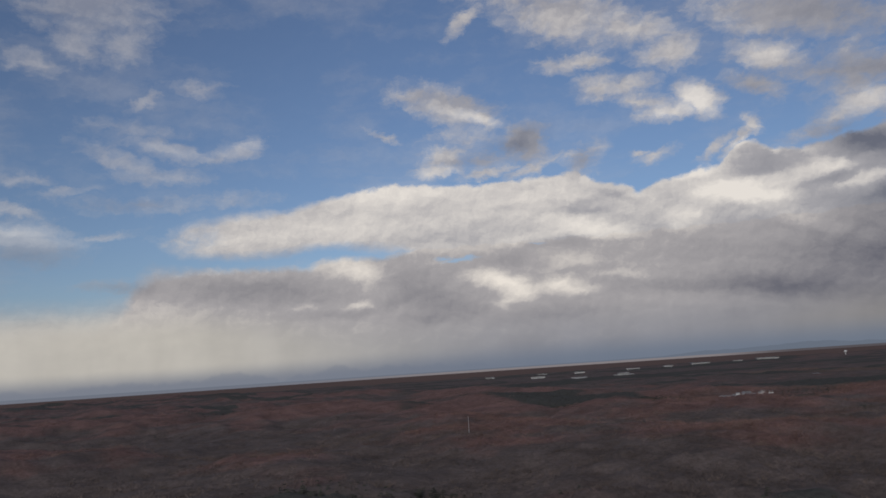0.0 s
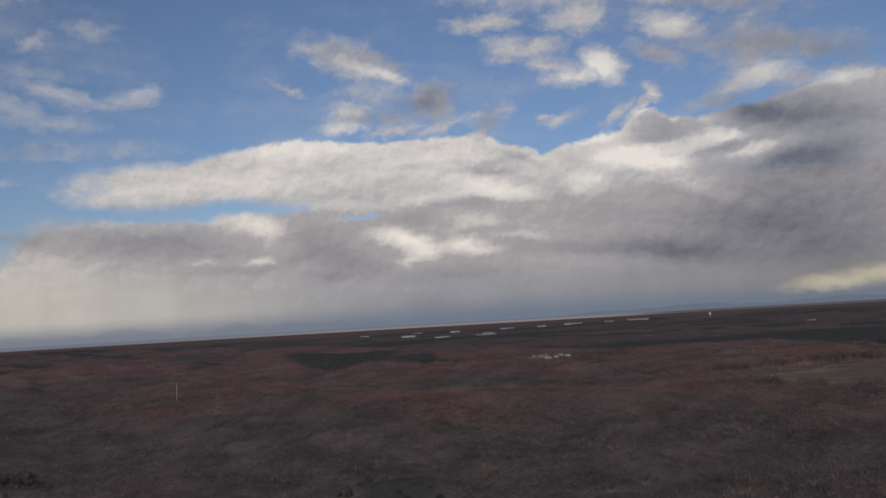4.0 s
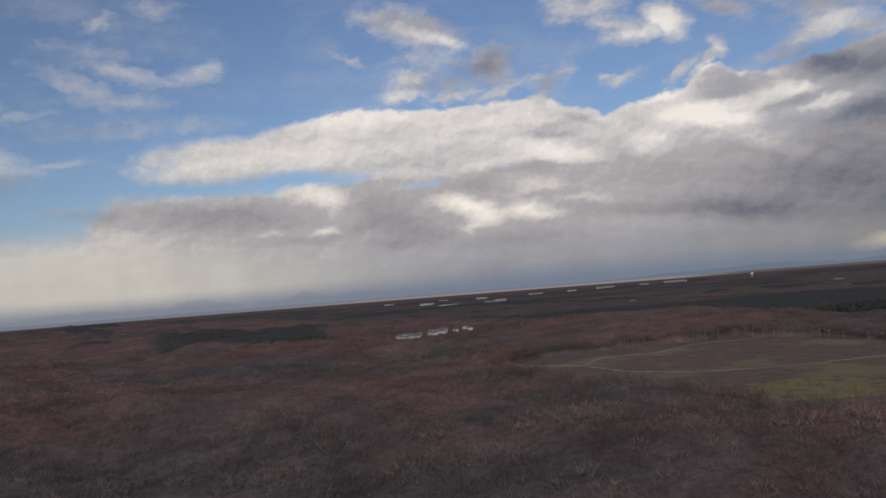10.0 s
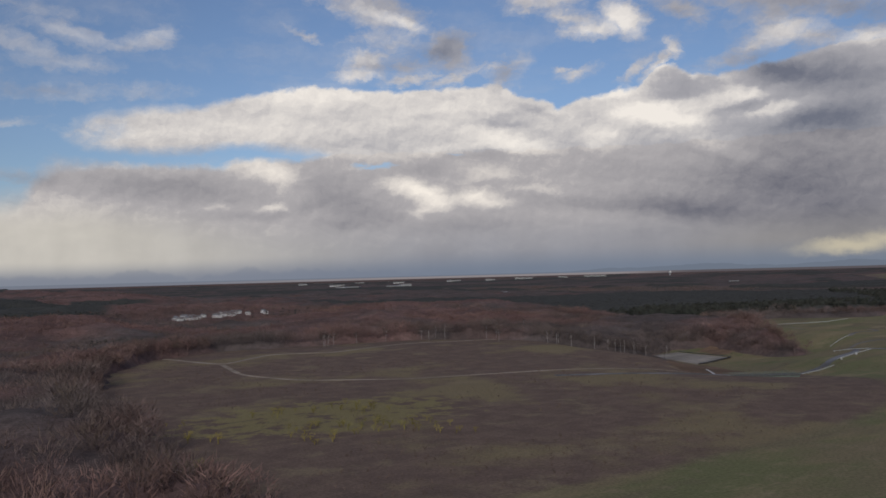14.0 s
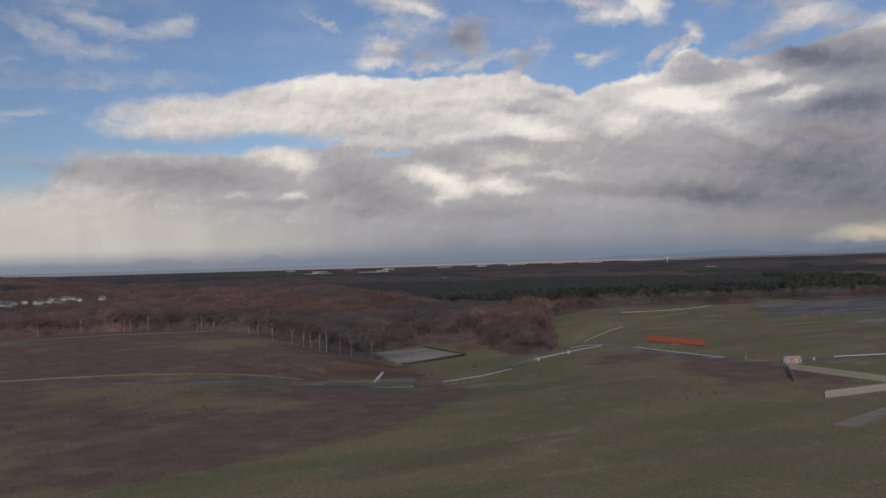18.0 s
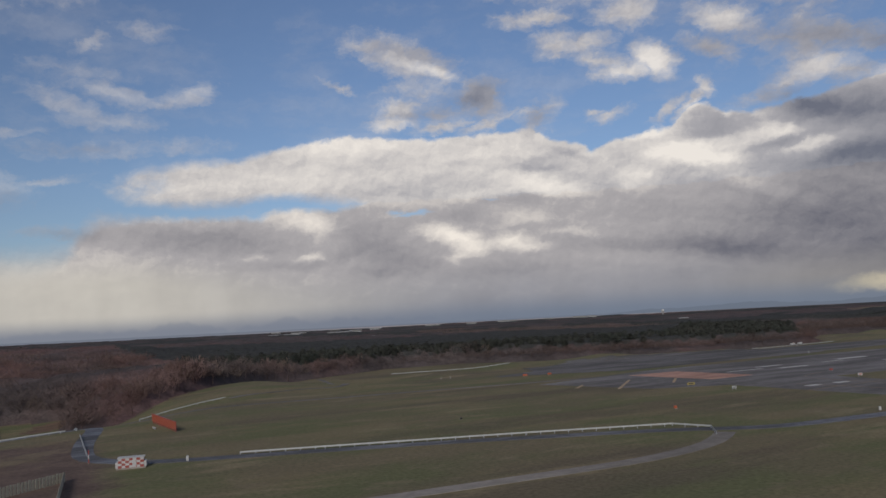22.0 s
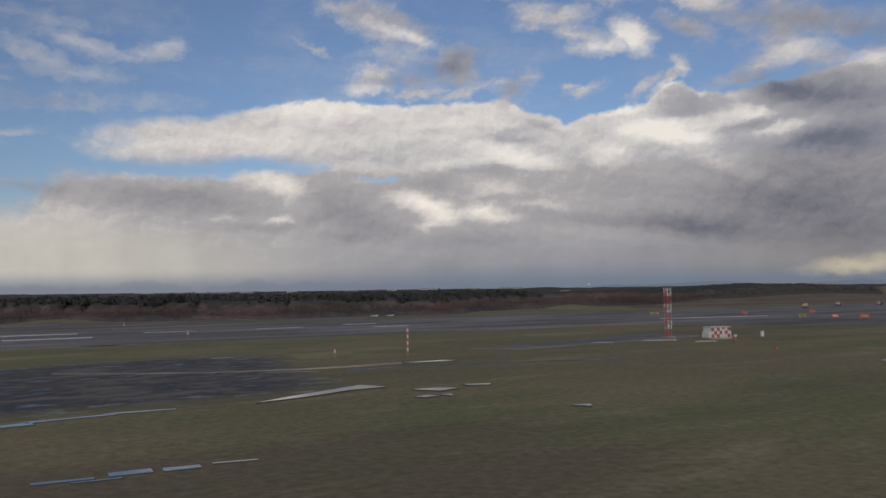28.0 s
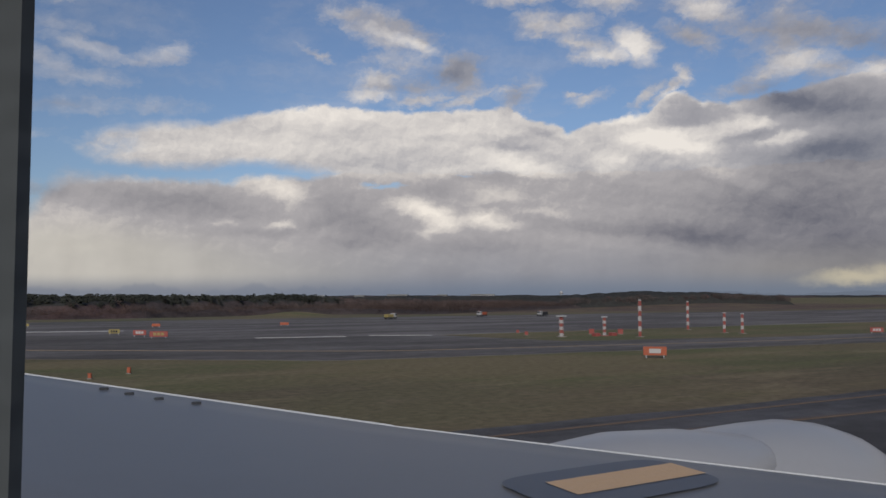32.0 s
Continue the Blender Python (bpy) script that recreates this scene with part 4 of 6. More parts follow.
ribbon("side_road", [(842, 206), (862, 214), (900, 205), (945, 196), (975, 190)], 2.2, M_TARMAC, "thin grey road through the grass", "road", 0.05)
ribbon("side_road", [(880, 228), (905, 240), (915, 232), (930, 262), (934, 300)], 2.0, M_TARMAC, "thin grey road up the bank", "road", 0.05)
ribbon("ditch_water", [(997, 79.2), (1012, 77), (1024, 75.2), (1036, 73.6)], 1.3, M_WATER, "shallow drain holding bright water", "ditch", 0.09, rough=0.5)
ribbon("track", [(604, 392), (612, 350), (617, 327), (646, 350), (668, 332), (693, 341), (719, 350), (738, 345), (800, 340)], 2.6, M_TRACK, "pale dirt track across the heath", "track", 0.06, rough=0.3)
ribbon("track", [(617, 327), (612, 290), (622, 262), (650, 240), (700, 226), (745, 205)], 2.0, M_TRACK, "pale dirt track across the heath", "track", 0.06, rough=0.4)
yard = patch("storage_yard", [(803, 281), (826, 283), (825, 252), (795.5, 245)], M_CONCRETE, "pale concrete yard with a dark kerb", "yard", 0.35, 0.1)
ribbon("kerb", [(826.4, 283), (825.4, 252)], 0.8, M_BLACK, "", "", 0.9, yard)
ribbon("kerb", [(825.4, 251.6), (795.5, 244.6)], 0.6, M_BLACK, "", "", 0.8, yard)

# ---- woods ----
def conifer_share(px, py):
    """1 where pines stand: the belt behind the airfield, far stands, and single patches."""
    belt = inside(px, py, [(950, 368), (1022, 398), (1095, 374), (1150, 346), (1185, 324), (1250, 328), (1290, 370), (1345, 415), (1426, 462), (1426, 800), (900, 900), (900, 420)]) | inside(px, py, [(1650, 500), (1960, 500), (2100, 900), (1640, 900)])
    far = np.clip((lattice(px, py * 2.5, 420, 11) * 0.7 + lattice(px, py * 2, 150, 12) * 0.3 - 0.45) * 5, 0, 1) * np.clip((py - 900) / 500, 0, 1) * 0.7
    stands = np.clip((lattice(px, py, 130, 21) * 0.7 + lattice(px, py, 50, 22) * 0.3 - 0.70) * 8, 0, 1)
    stands = np.maximum(stands, np.clip(2.2 - 1.6 * np.hypot((px - 595 - 0.2 * (py - 850)) / 80, (py - 850) / 190), 0, 1))
    stands = stands * (edge_distance(px, py, OPEN) > 30)
    return np.clip(np.where(belt, 1.0, 0.0) + np.maximum(far, stands), 0, 1)


def growth(px, py):
    """Groups of taller and shorter trees."""
    return 0.62 + 0.5 * lattice(px, py, 17, 81) + 0.26 * lattice(px, py, 52, 82)


def canopy_top(px, py):
    h = 2.6 + 2.2 * lattice(px, py, 7.5, 31) + 1.2 * lattice(px, py, 3.7, 32) + 3.2 * lattice(px, py, 44, 33) + 1.8 * lattice(px, py, 19, 34)
    rim = np.where(inside(px, py, OPEN), 0.0, np.clip(edge_distance(px, py, OPEN) / 6, 0, 1)) ** 0.6
    rim = rim * np.clip(((px - 722) / 100) ** 2 + ((py - 668) / 78) ** 2 - 0.75, 0.1, 1)
    tall_belt = np.clip((px - 880) / 80, 0, 1) * np.clip((1480 - px) / 60, 0, 1) * np.clip((900 - py) / 150, 0, 1)
    share = conifer_share(px, py)
    young = np.where(inside(px, py, FRINGE), 0.55, 1.0) * (1 - 0.62 * np.clip((px - 1400) / 40, 0, 1) * (1 - share))
    h = h * (1 - tall_belt) + (3.4 + 1.6 * lattice(px, py, 7.5, 31) + 1.0 * lattice(px, py, 3.7, 32)) * tall_belt
    h = h * (1 - 0.22 * np.clip((1500 - py) / 100, 0, 1) * np.clip((px + 20) / 60, 0, 1) * np.clip((900 - px) / 60, 0, 1))
    h = h * (1 + (growth(px, py) ** 1.4 - 1) * np.clip((900 - px) / 60, 0, 1))
    return terrain(px, py) - 0.3 + (h + share) * rim * (1 + 0.35 * tall_belt) * young


def crest_share(z):
    """0 in the hollows, 1 on the rises."""
    return np.clip((z + 9) / 20, 0, 1)


woods_x = lines((-600, -100, 20), (-100, 1500, 4), (1500, 2200, 10), (2200, 6200, 80))
woods_y = lines((-900, 30, 40), (30, 620, 4), (620, 1200, 9), (1200, 2400, 30), (2400, 5600, 100))
canopy, CV = sheet("woodland_canopy", woods_x, woods_y, canopy_top, M_CANOPY, keep=lambda v: ~inside(v[:, 0], v[:, 1], OPEN))
tagged(canopy, "reddish-brown bare broadleaf wood with dark pine stands", "woods", kind="stuff")
canopy.data.attributes.new("conifer", "FLOAT", "POINT").data.foreach_set("value", conifer_share(CV[:, 0], CV[:, 1]).astype(np.float32))
canopy.data.attributes.new("crest", "FLOAT", "POINT").data.foreach_set("value", crest_share(terrain(CV[:, 0], CV[:, 1])).astype(np.float32))

rng = np.random.default_rng(7)


def prism(a, b, ra, rb, sides=3):
    """Vertices and triangles of a tapered stick."""
    a, b = np.array(a, float), np.array(b, float)
    d = (b - a) / np.linalg.norm(b - a)
    u = np.cross(d, [0.3, 0.9, 0.2])
    u /= np.linalg.norm(u)
    w = np.cross(d, u)
    ang = np.arange(sides) * 2 * np.pi / sides
    ring = np.cos(ang)[:, None] * u + np.sin(ang)[:, None] * w
    V = np.concatenate([a + ra * ring, b + rb * ring])
    F = []
    for i in range(sides):
        j = (i + 1) % sides
        F += [(i, j, sides + j), (i, sides + j, sides + i)]
    return V, np.array(F)


def joined(pieces):
    V, F, n = [], [], 0
    for v, f in pieces:
        V.append(v)
        F.append(f + n)
        n += len(v)
    return np.concatenate(V), np.concatenate(F)


def bare_tree(r, twigs=62, tall=6.6, spread=1.9, fork=0.32, fat=1.0):
    """A broadleaf tree in late autumn: stem, limbs, and a haze of thin twigs."""
    got = [prism((0, 0, -0.4), (0.1, 0, tall * 0.62), 0.13, 0.05)]
    for k in range(5):
        a = r.uniform(0, 6.28)
        z = tall * r.uniform(fork, 0.6)
        got.append(prism((0.05, 0, z), (math.cos(a) * spread * 0.7, math.sin(a) * spread * 0.7, z + tall * r.uniform(0.18, 0.3)), 0.06, 0.015))
    V, F = [], []
    for k in range(twigs):
        a, c, q = r.uniform(0, 6.28), r.uniform(-0.75, 1), r.uniform(0.35, 1) ** 0.6
        s = math.sqrt(1 - c * c)
        base = np.array([math.cos(a) * s * spread * q, math.sin(a) * s * spread * q, tall * 0.64 + c * tall * 0.36 * q])
        tip = base + np.array([math.cos(a) * s, math.sin(a) * s, 0.9]) * r.uniform(0.6, 1.25) * tall / 6.6 + r.normal(0, 0.25, 3) * tall / 6.6
        side = np.cross(tip - base, r.normal(0, 1, 3))
        side = side / (np.linalg.norm(side) + 1e-6) * r.uniform(0.05, 0.13) * fat
        V += [base - side, base + side, tip]
        F.append((3 * k, 3 * k + 1, 3 * k + 2))
    got.append((np.array(V), np.array(F)))
    return joined(got)


def crown_tree(r, twigs, tall=6.4, spread=2.0, fat=1.0):
    """A broadleaf tree seen from the air: a grey stem and a rounded haze of thin upright twigs."""
    got = [prism((0, 0, -0.4), (0.1, 0, tall * 0.7), 0.11, 0.04)]
    V, F = [], []
    for k in range(twigs):
        a, c, q = r.uniform(0, 6.28), r.uniform(-0.35, 1), r.uniform(0.35, 1) ** 0.6
        s_ = math.sqrt(1 - c * c)
        base = np.array([math.cos(a) * s_ * spread * q, math.sin(a) * s_ * spread * q, tall * 0.60 + c * tall * 0.30 * q])
        tip = base + (np.array([math.cos(a) * s_, math.sin(a) * s_, 1.0]) * r.uniform(0.6, 1.2) + r.normal(0, 0.25, 3)) * tall / 6.6
        side = np.cross(tip - base, r.normal(0, 1, 3))
        side = side / (np.linalg.norm(side) + 1e-6) * r.uniform(0.035, 0.09) * fat
        V += [base - side, base + side, tip]
        F.append((3 * k, 3 * k + 1, 3 * k + 2))
    got.append((np.array(V), np.array(F)))
    return joined(got)


def pine_tree(r, tall=7.2, whorls=8, boughs=6):
    """A pine: stem and whorls of drooping boughs, ragged outline."""
    got = [prism((0, 0, -0.4), (0, 0, tall), 0.14, 0.02)]
    V, F, n = [], [], 0
    for i in range(whorls):
        t = i * 7.0 / (whorls - 1)
        z = tall * (0.24 + 0.095 * t)
        reach = 1.75 * math.sqrt(1 - ((t - 2.0) / 6.4) ** 2) * r.uniform(0.8, 1.2)
        for k in range(boughs):
            a = t * 0.7 + k * 6.283 / boughs + r.uniform(-0.25, 0.25)
            d = np.array([math.cos(a), math.sin(a), 0])
            s = np.array([-math.sin(a), math.cos(a), 0]) * reach * 2.16 / boughs
            L = reach * r.uniform(0.75, 1.2)
            root, tip = np.array([0, 0, z + 0.35]), d * L + np.array([0, 0, z - 0.15 + r.uniform(-0.2, 0.2)])
            mid = (root + tip) / 2 + np.array([0, 0, 0.22])
            V += [root, mid - s, tip, mid + s, mid + np.array([0, 0, 0.2])]
            F += [(n, n + 1, n + 4), (n + 1, n + 2, n + 4), (n + 2, n + 3, n + 4), (n + 3, n, n + 4)]
            n += 5
    got.append((np.array(V), np.array(F)))
    return joined(got)


def planted(name, kinds, where, size, mat, label, category):
    """One mesh of many trees: each of the kinds turned, scaled and set down at its share of the places."""
    Vs, Fs, Ts, Cs, n = [], [], [], [], 0
    pick = rng.integers(0, len(kinds), len(where))
    for k, (V, F) in enumerate(kinds):
        w = where[pick == k]
        if not len(w):
            continue
        s = rng.uniform(size[0], size[1], len(w)) * (1.0 if mat == M_NEEDLES else growth(w[:, 0], w[:, 1]))
        a = rng.uniform(0, 6.28, len(w))
        z = terrain(w[:, 0], w[:, 1])
        ca, sa = np.cos(a)[:, None], np.sin(a)[:, None]
        sx = s[:, None] * rng.uniform(0.85, 1.2, len(w))[:, None]
        X = (V[:, 0] * ca - V[:, 1] * sa) * sx + w[:, :1]
        Y = (V[:, 0] * sa + V[:, 1] * ca) * sx + w[:, 1:2]
        Z = V[:, 2] * s[:, None] + z[:, None]
        Vs.append(np.stack([X, Y, Z], -1).reshape(-1, 3))
        Fs.append((F[None] + (np.arange(len(w)) * len(V))[:, None, None]).reshape(-1, 3) + n)
        n += len(w) * len(V)
        Ts.append(np.repeat(rng.uniform(0, 1, len(w)), len(V)))
        Cs.append(np.repeat(crest_share(z), len(V)))
    ob = mesh_object(name, np.concatenate(Vs), np.concatenate(Fs), mat)
    ob.data.attributes.new("tint", "FLOAT", "POINT").data.foreach_set("value", np.concatenate(Ts).astype(np.float32))
    ob.data.attributes.new("crest", "FLOAT", "POINT").data.foreach_set("value", np.concatenate(Cs).astype(np.float32))
    return tagged(ob, label, category, kind="stuff")


def scatter(x0, x1, y0, y1, step):
    X, Y = np.meshgrid(np.arange(x0, x1, step), np.arange(y0, y1, step), indexing="ij")
    q = np.stack([X, Y], -1).reshape(-1, 2)
    return q + rng.uniform(-0.5, 0.5, q.shape) * step


broad = [bare_tree(rng, 140, rng.uniform(5.8, 7.2), rng.uniform(1.7, 2.3), 0.32, 0.55) for _ in range(6)]
round_crowns = [crown_tree(rng, 50, rng.uniform(5.4, 7.4), rng.uniform(1.9, 2.7)) for _ in range(9)]
open_crowns = [crown_tree(rng, 26, rng.uniform(5.6, 7.4), rng.uniform(2.2, 3.0), 2.0) for _ in range(7)]
far_crowns = [crown_tree(rng, 12, rng.uniform(5.4, 7.2), rng.uniform(3.4, 4.6), 4.0) for _ in range(6)]
pines = [pine_tree(rng, rng.uniform(6.2, 7.6)) for _ in range(5)]
near_pines = [pine_tree(rng, rng.uniform(6.2, 7.6), 6, 5) for _ in range(5)]
light_pines = [pine_tree(rng, rng.uniform(6.2, 7.6), 3, 4) for _ in range(5)]


def wooded(q):
    """The places outside the open ground, thinned out among the houses."""
    hamlet = ((q[:, 0] - 722) / 96) ** 2 + ((q[:, 1] - 668) / 74) ** 2 < 1
    return q[~inside(q[:, 0], q[:, 1], OPEN) & (~hamlet | (rng.uniform(0, 1, len(q)) < 0.3))]


near = np.concatenate([scatter(40, 560, 20, 420, 4.1), scatter(560, 900, 225, 450, 3.9)])
edge = scatter(860, 2100, 240, 680, 4.2)
near = np.concatenate([near, edge[edge_distance(edge[:, 0], edge[:, 1], OPEN) < 24]])
near = wooded(near)
near = near[~inside(near[:, 0], near[:, 1], FRINGE)]
share = conifer_share(near[:, 0], near[:, 1])
rim = edge_distance(near[:, 0], near[:, 1], OPEN)
is_pine = (rng.uniform(0, 1, len(near)) < share) & (rim > np.where(near[:, 0] > 950, 7, 9))
at_rim = rim < 13
planted("woodland_edge", broad, near[~is_pine & at_rim], (0.95, 1.4), M_TWIGS, "bare grey-brown broadleaf trees along the edge of the wood", "woods")
planted("broadleaf_wood", round_crowns, near[~is_pine & ~at_rim], (0.75, 1.25), M_TWIGS, "bare reddish-brown broadleaf trees standing close together", "woods")
mid = wooded(np.concatenate([scatter(0, 1000, 420, 760, 4.9), scatter(1000, 1500, 400, 640, 6.0)]))
mid_pine = rng.uniform(0, 1, len(mid)) < conifer_share(mid[:, 0], mid[:, 1])
planted("distant_broadleaf_wood", open_crowns, mid[~mid_pine], (0.75, 1.25), M_TWIGS, "bare reddish-brown broadleaf trees further off", "woods")
remote = wooded(scatter(0, 1700, 760, 1500, 8.0))
remote_pine = rng.uniform(0, 1, len(remote)) < conifer_share(remote[:, 0], remote[:, 1])
planted("remote_broadleaf_wood", far_crowns, remote[~remote_pine], (0.8, 1.2), M_TWIGS, "far brown broadleaf woods on low swells", "woods")
mid_pine_spots = np.concatenate([mid[mid_pine], remote[remote_pine][::2]])
deep = scatter(880, 1960, 330, 680, 4.4)
deep = deep[~inside(deep[:, 0], deep[:, 1], OPEN)]
deep = deep[(conifer_share(deep[:, 0], deep[:, 1]) > 0.8) & (edge_distance(deep[:, 0], deep[:, 1], OPEN) > 6)
            & (np.minimum(edge_distance(deep[:, 0], deep[:, 1], OPEN), edge_distance(deep[:, 0], deep[:, 1], FRINGE)) < 75)]
in_belt = deep[:, 0] < 1480
planted("distant_pine_wood", light_pines, mid_pine_spots, (0.75, 1.15), M_NEEDLES, "dark green pines further off in close stands", "woods")
planted("pine_wood", near_pines, np.concatenate([near[is_pine & (near[:, 0] < 950)], deep[~in_belt]]), (0.75, 1.15), M_NEEDLES, "dark green pines in close stands", "woods")
belt = deep[in_belt]
old = lattice(belt[:, 0], belt[:, 1], 34, 75) * 0.6 + lattice(belt[:, 0], belt[:, 1], 13, 76) * 0.4
planted("pine_belt", pines, belt[old > 0.34], (1.25, 1.6), M_NEEDLES, "tall dark pines in a close belt behind the airfield", "woods")
planted("younger_pines", pines, belt[old <= 0.34], (1.0, 1.3), M_NEEDLES, "shorter dark pines among the tall ones", "woods")

fringe = scatter(960, 1640, 300, 540, 3.6)
fringe = fringe[inside(fringe[:, 0], fringe[:, 1], FRINGE)]
planted("broadleaf_fringe", round_crowns, fringe, (0.62, 0.98), M_TWIGS_RED, "young reddish broadleaf trees before the pine belt", "woods")

# ---- things of the airfield ----
def at(x, y, turn=0, lift=0.0):
    return pose(x, y, high(x, y) + lift, 0, 0, turn)


def guard_rail(pts, label="pale steel guard rail on short posts beside the road"):
    ob = thing("guard_rail", at(*pts[0]), label, "guard rail", "guard rails")
    o = Vector(pts[0])
    post = None
    for a, b in zip(pts, pts[1:]):
        a, b = Vector(a), Vector(b)
        L, d = (b - a).length, (b - a).normalized()
        n = max(1, round(L / 9))
        for k in range(n):
            p, q = a.lerp(b, k / n), a.lerp(b, (k + 1) / n)
            bm = bmesh.new()
            za, zb = high(p.x, p.y) - high(*pts[0]), high(q.x, q.y) - high(*pts[0])
            for h0, h1, out in ((0.30, 0.38, 0.0), (0.38, 0.44, 0.05), (0.44, 0.54, 0.0)):
                s = Vector((-d.y, d.x)) * out
                v = [bm.verts.new((w.x - o.x + s.x * e, w.y - o.y + s.y * e, z + h)) for w, z in ((p, za), (q, zb)) for h, e in ((h0, 1), (h1, 1))]
                u = [bm.verts.new((w.x - o.x + d.y * 0.05, w.y - o.y - d.x * 0.05, z + h)) for w, z in ((p, za), (q, zb)) for h in (h0, h1)]
                bm.faces.new((v[0], v[2], v[3], v[1]))
                bm.faces.new((u[0], u[1], u[3], u[2]))
                bm.faces.new((v[1], v[3], u[3], u[1]))
                bm.faces.new((v[0], u[0], u[2], v[2]))
            part("rail", bm, M_RAIL, ob)
        for k in range(int(L / 2.2) + 1):
            p = a + d * k * 2.2
            if post is None:
                post = part("post", box(0.1, 0.1, 0.85, (0, 0, -0.3), 0.012), M_STEEL, ob)
                me = post.data
            else:
                post = new("post", me)
                post.parent = ob
            post.location = (p.x - o.x, p.y - o.y, high(p.x, p.y) - high(*pts[0]))
    return ob


guard_rail([(773, 181), (785, 182), (796, 183.6)])
guard_rail([(808.9, 190), (822, 191), (836, 192.6)])
guard_rail([(838.5, 195), (839.4, 211)])
guard_rail([(856, 222.8), (879, 228)])
guard_rail([(837.2, 179.2), (834.2, 145)])
guard_rail([(853, 127.4), (864.5, 122.6), (893, 110.5), (914, 100.5), (915.5, 94), (911, 89)])
guard_rail([(985, 340), (999, 337), (1039, 326)], "white perimeter rail at the edge of the wood")
guard_rail([(1160, 288), (1200, 292), (1239, 298)], "white perimeter rail at the edge of the wood")

for x, y in ((809, 188.6), (821, 189.8)):
    c = thing("roadside_cabinet", at(x, y, 20), "small white roadside cabinet on a plinth", "cabinet", "roadside cabinets")
    part("plinth", box(0.8, 0.6, 0.15, (0, 0, -0.03)), M_CONCRETE, c)
    part("body", box(0.65, 0.45, 0.85, (0, 0, 0.12), 0.03), M_WHITE, c)
    part("lid", box(0.72, 0.52, 0.06, (0, 0, 0.97), 0.015), M_ROOF, c)


def checker_hut(x, y, turn, L, W, H, cols, rows, label):
    """An equipment hut in red and white checks."""
    hut = thing("equipment_hut", at(x, y, turn), label, "hut", "checkered huts")
    part("plinth", box(L + 0.5, W + 0.5, 0.3, (0, 0, -0.12)), M_CONCRETE, hut)
    part("body", box(L, W, H, (0, 0, 0.18), 0.04), M_WHITE, hut)
    part("roof", box(L + 0.2, W + 0.2, 0.1, (0, 0, 0.18 + H), 0.03), M_WHITE, hut)
    cw, ch = L / cols, H / rows
    plate = box(cw, 0.03, ch)
    me = None
    for i in range(cols):
        for j in range(rows):
            if (i + j) % 2:
                continue
            for side in (-1, 1):
                if me is None:
                    ob = part("check_panel", plate, M_RED, hut, "red painted panel")
                    me = ob.data
                else:
                    ob = tagged(new("check_panel", me), "red painted panel")
                    ob.parent = hut
                ob.location = (-L / 2 + cw * (i + 0.5), side * (W / 2 + 0.016), 0.18 + ch * j)
    for side in (-1, 1):
        part("end_cover", box(0.35, W * 0.9, H * 0.62, (side * (L / 2 + 0.17), 0, 0.18), 0.05), M_WHITE, hut)
    part("door", box(0.5, 0.04, H * 0.8, (L * 0.12, -W / 2 - 0.05, 0.2), 0.01), M_WHITE, hut)
    return hut


checker_hut(837.8, 128.2, -14, 3.4, 1.6, 1.3, 7, 4, "red and white checkered hut beside the service road")
checker_hut(1146.7, 82.4, -8, 3.55, 1.7, 1.5, 7, 3, "red and white checkered hut on a grey pad")
pipe = thing("standpipe", at(1143.0, 76.2), "short red and white post with a cap", "post", "small posts")
part("stem", rod((0, 0, 0), (0, 0, 0.7), 0.12), M_RED, pipe)
part("cap", box(0.35, 0.35, 0.3, (0, 0, 0.68), 0.03), M_WHITE, pipe)

mast = thing("lattice_mast", at(1143.9, 89.2), "tall red and white lattice mast with three aerials", "mast")
part("plinth", box(1.5, 1.5, 0.3, (0, 0, -0.15)), M_CONCRETE, mast)
z0, step = 0.15, 7.4 / 6
for k in range(6):
    bm = bmesh.new()
    half0, half1 = 0.36, 0.36
    legs = [(-1, -1), (1, -1), (1, 1), (-1, 1)]
    for i in range(4):
        a, b = legs[i], legs[(i + 1) % 4]
        rod((a[0] * half0, a[1] * half0, z0), (a[0] * half1, a[1] * half1, z0 + step), 0.05, bm=bm, sides=4)
        rod((a[0] * half0, a[1] * half0, z0), (b[0] * half0, b[1] * half0, z0), 0.035, bm=bm, sides=4)
        rod((a[0] * half0, a[1] * half0, z0), (b[0] * half0, b[1] * half0, z0 + step / 2), 0.03, bm=bm, sides=4)
        rod((b[0] * half0, b[1] * half0, z0 + step / 2), (a[0] * half0, a[1] * half0, z0 + step), 0.03, bm=bm, sides=4)
    part("section", bm, M_RED if k % 2 == 0 else M_WHITE, mast, "red lattice section" if k % 2 == 0 else "white lattice section")
    z0 += step
for z in (2.3, 4.5, 6.8):
    arm = part("aerial", rod((-0.36, -0.3, z), (-0.95, -0.5, z), 0.06), M_RED, mast, "red aerial arm")
    part("dish", rod((-0.95, -0.5, z - 0.02), (-1.15, -0.58, z), 0.3, 0.26, 8), M_RED, arm)
    part("back", rod((-0.8, -0.45, z), (-0.95, -0.5, z), 0.24, 0.3, 8), M_RED, arm)
part("lamp", rod((0, 0, z0), (0, 0, z0 + 0.45), 0.09, 0.05), M_RED, mast)

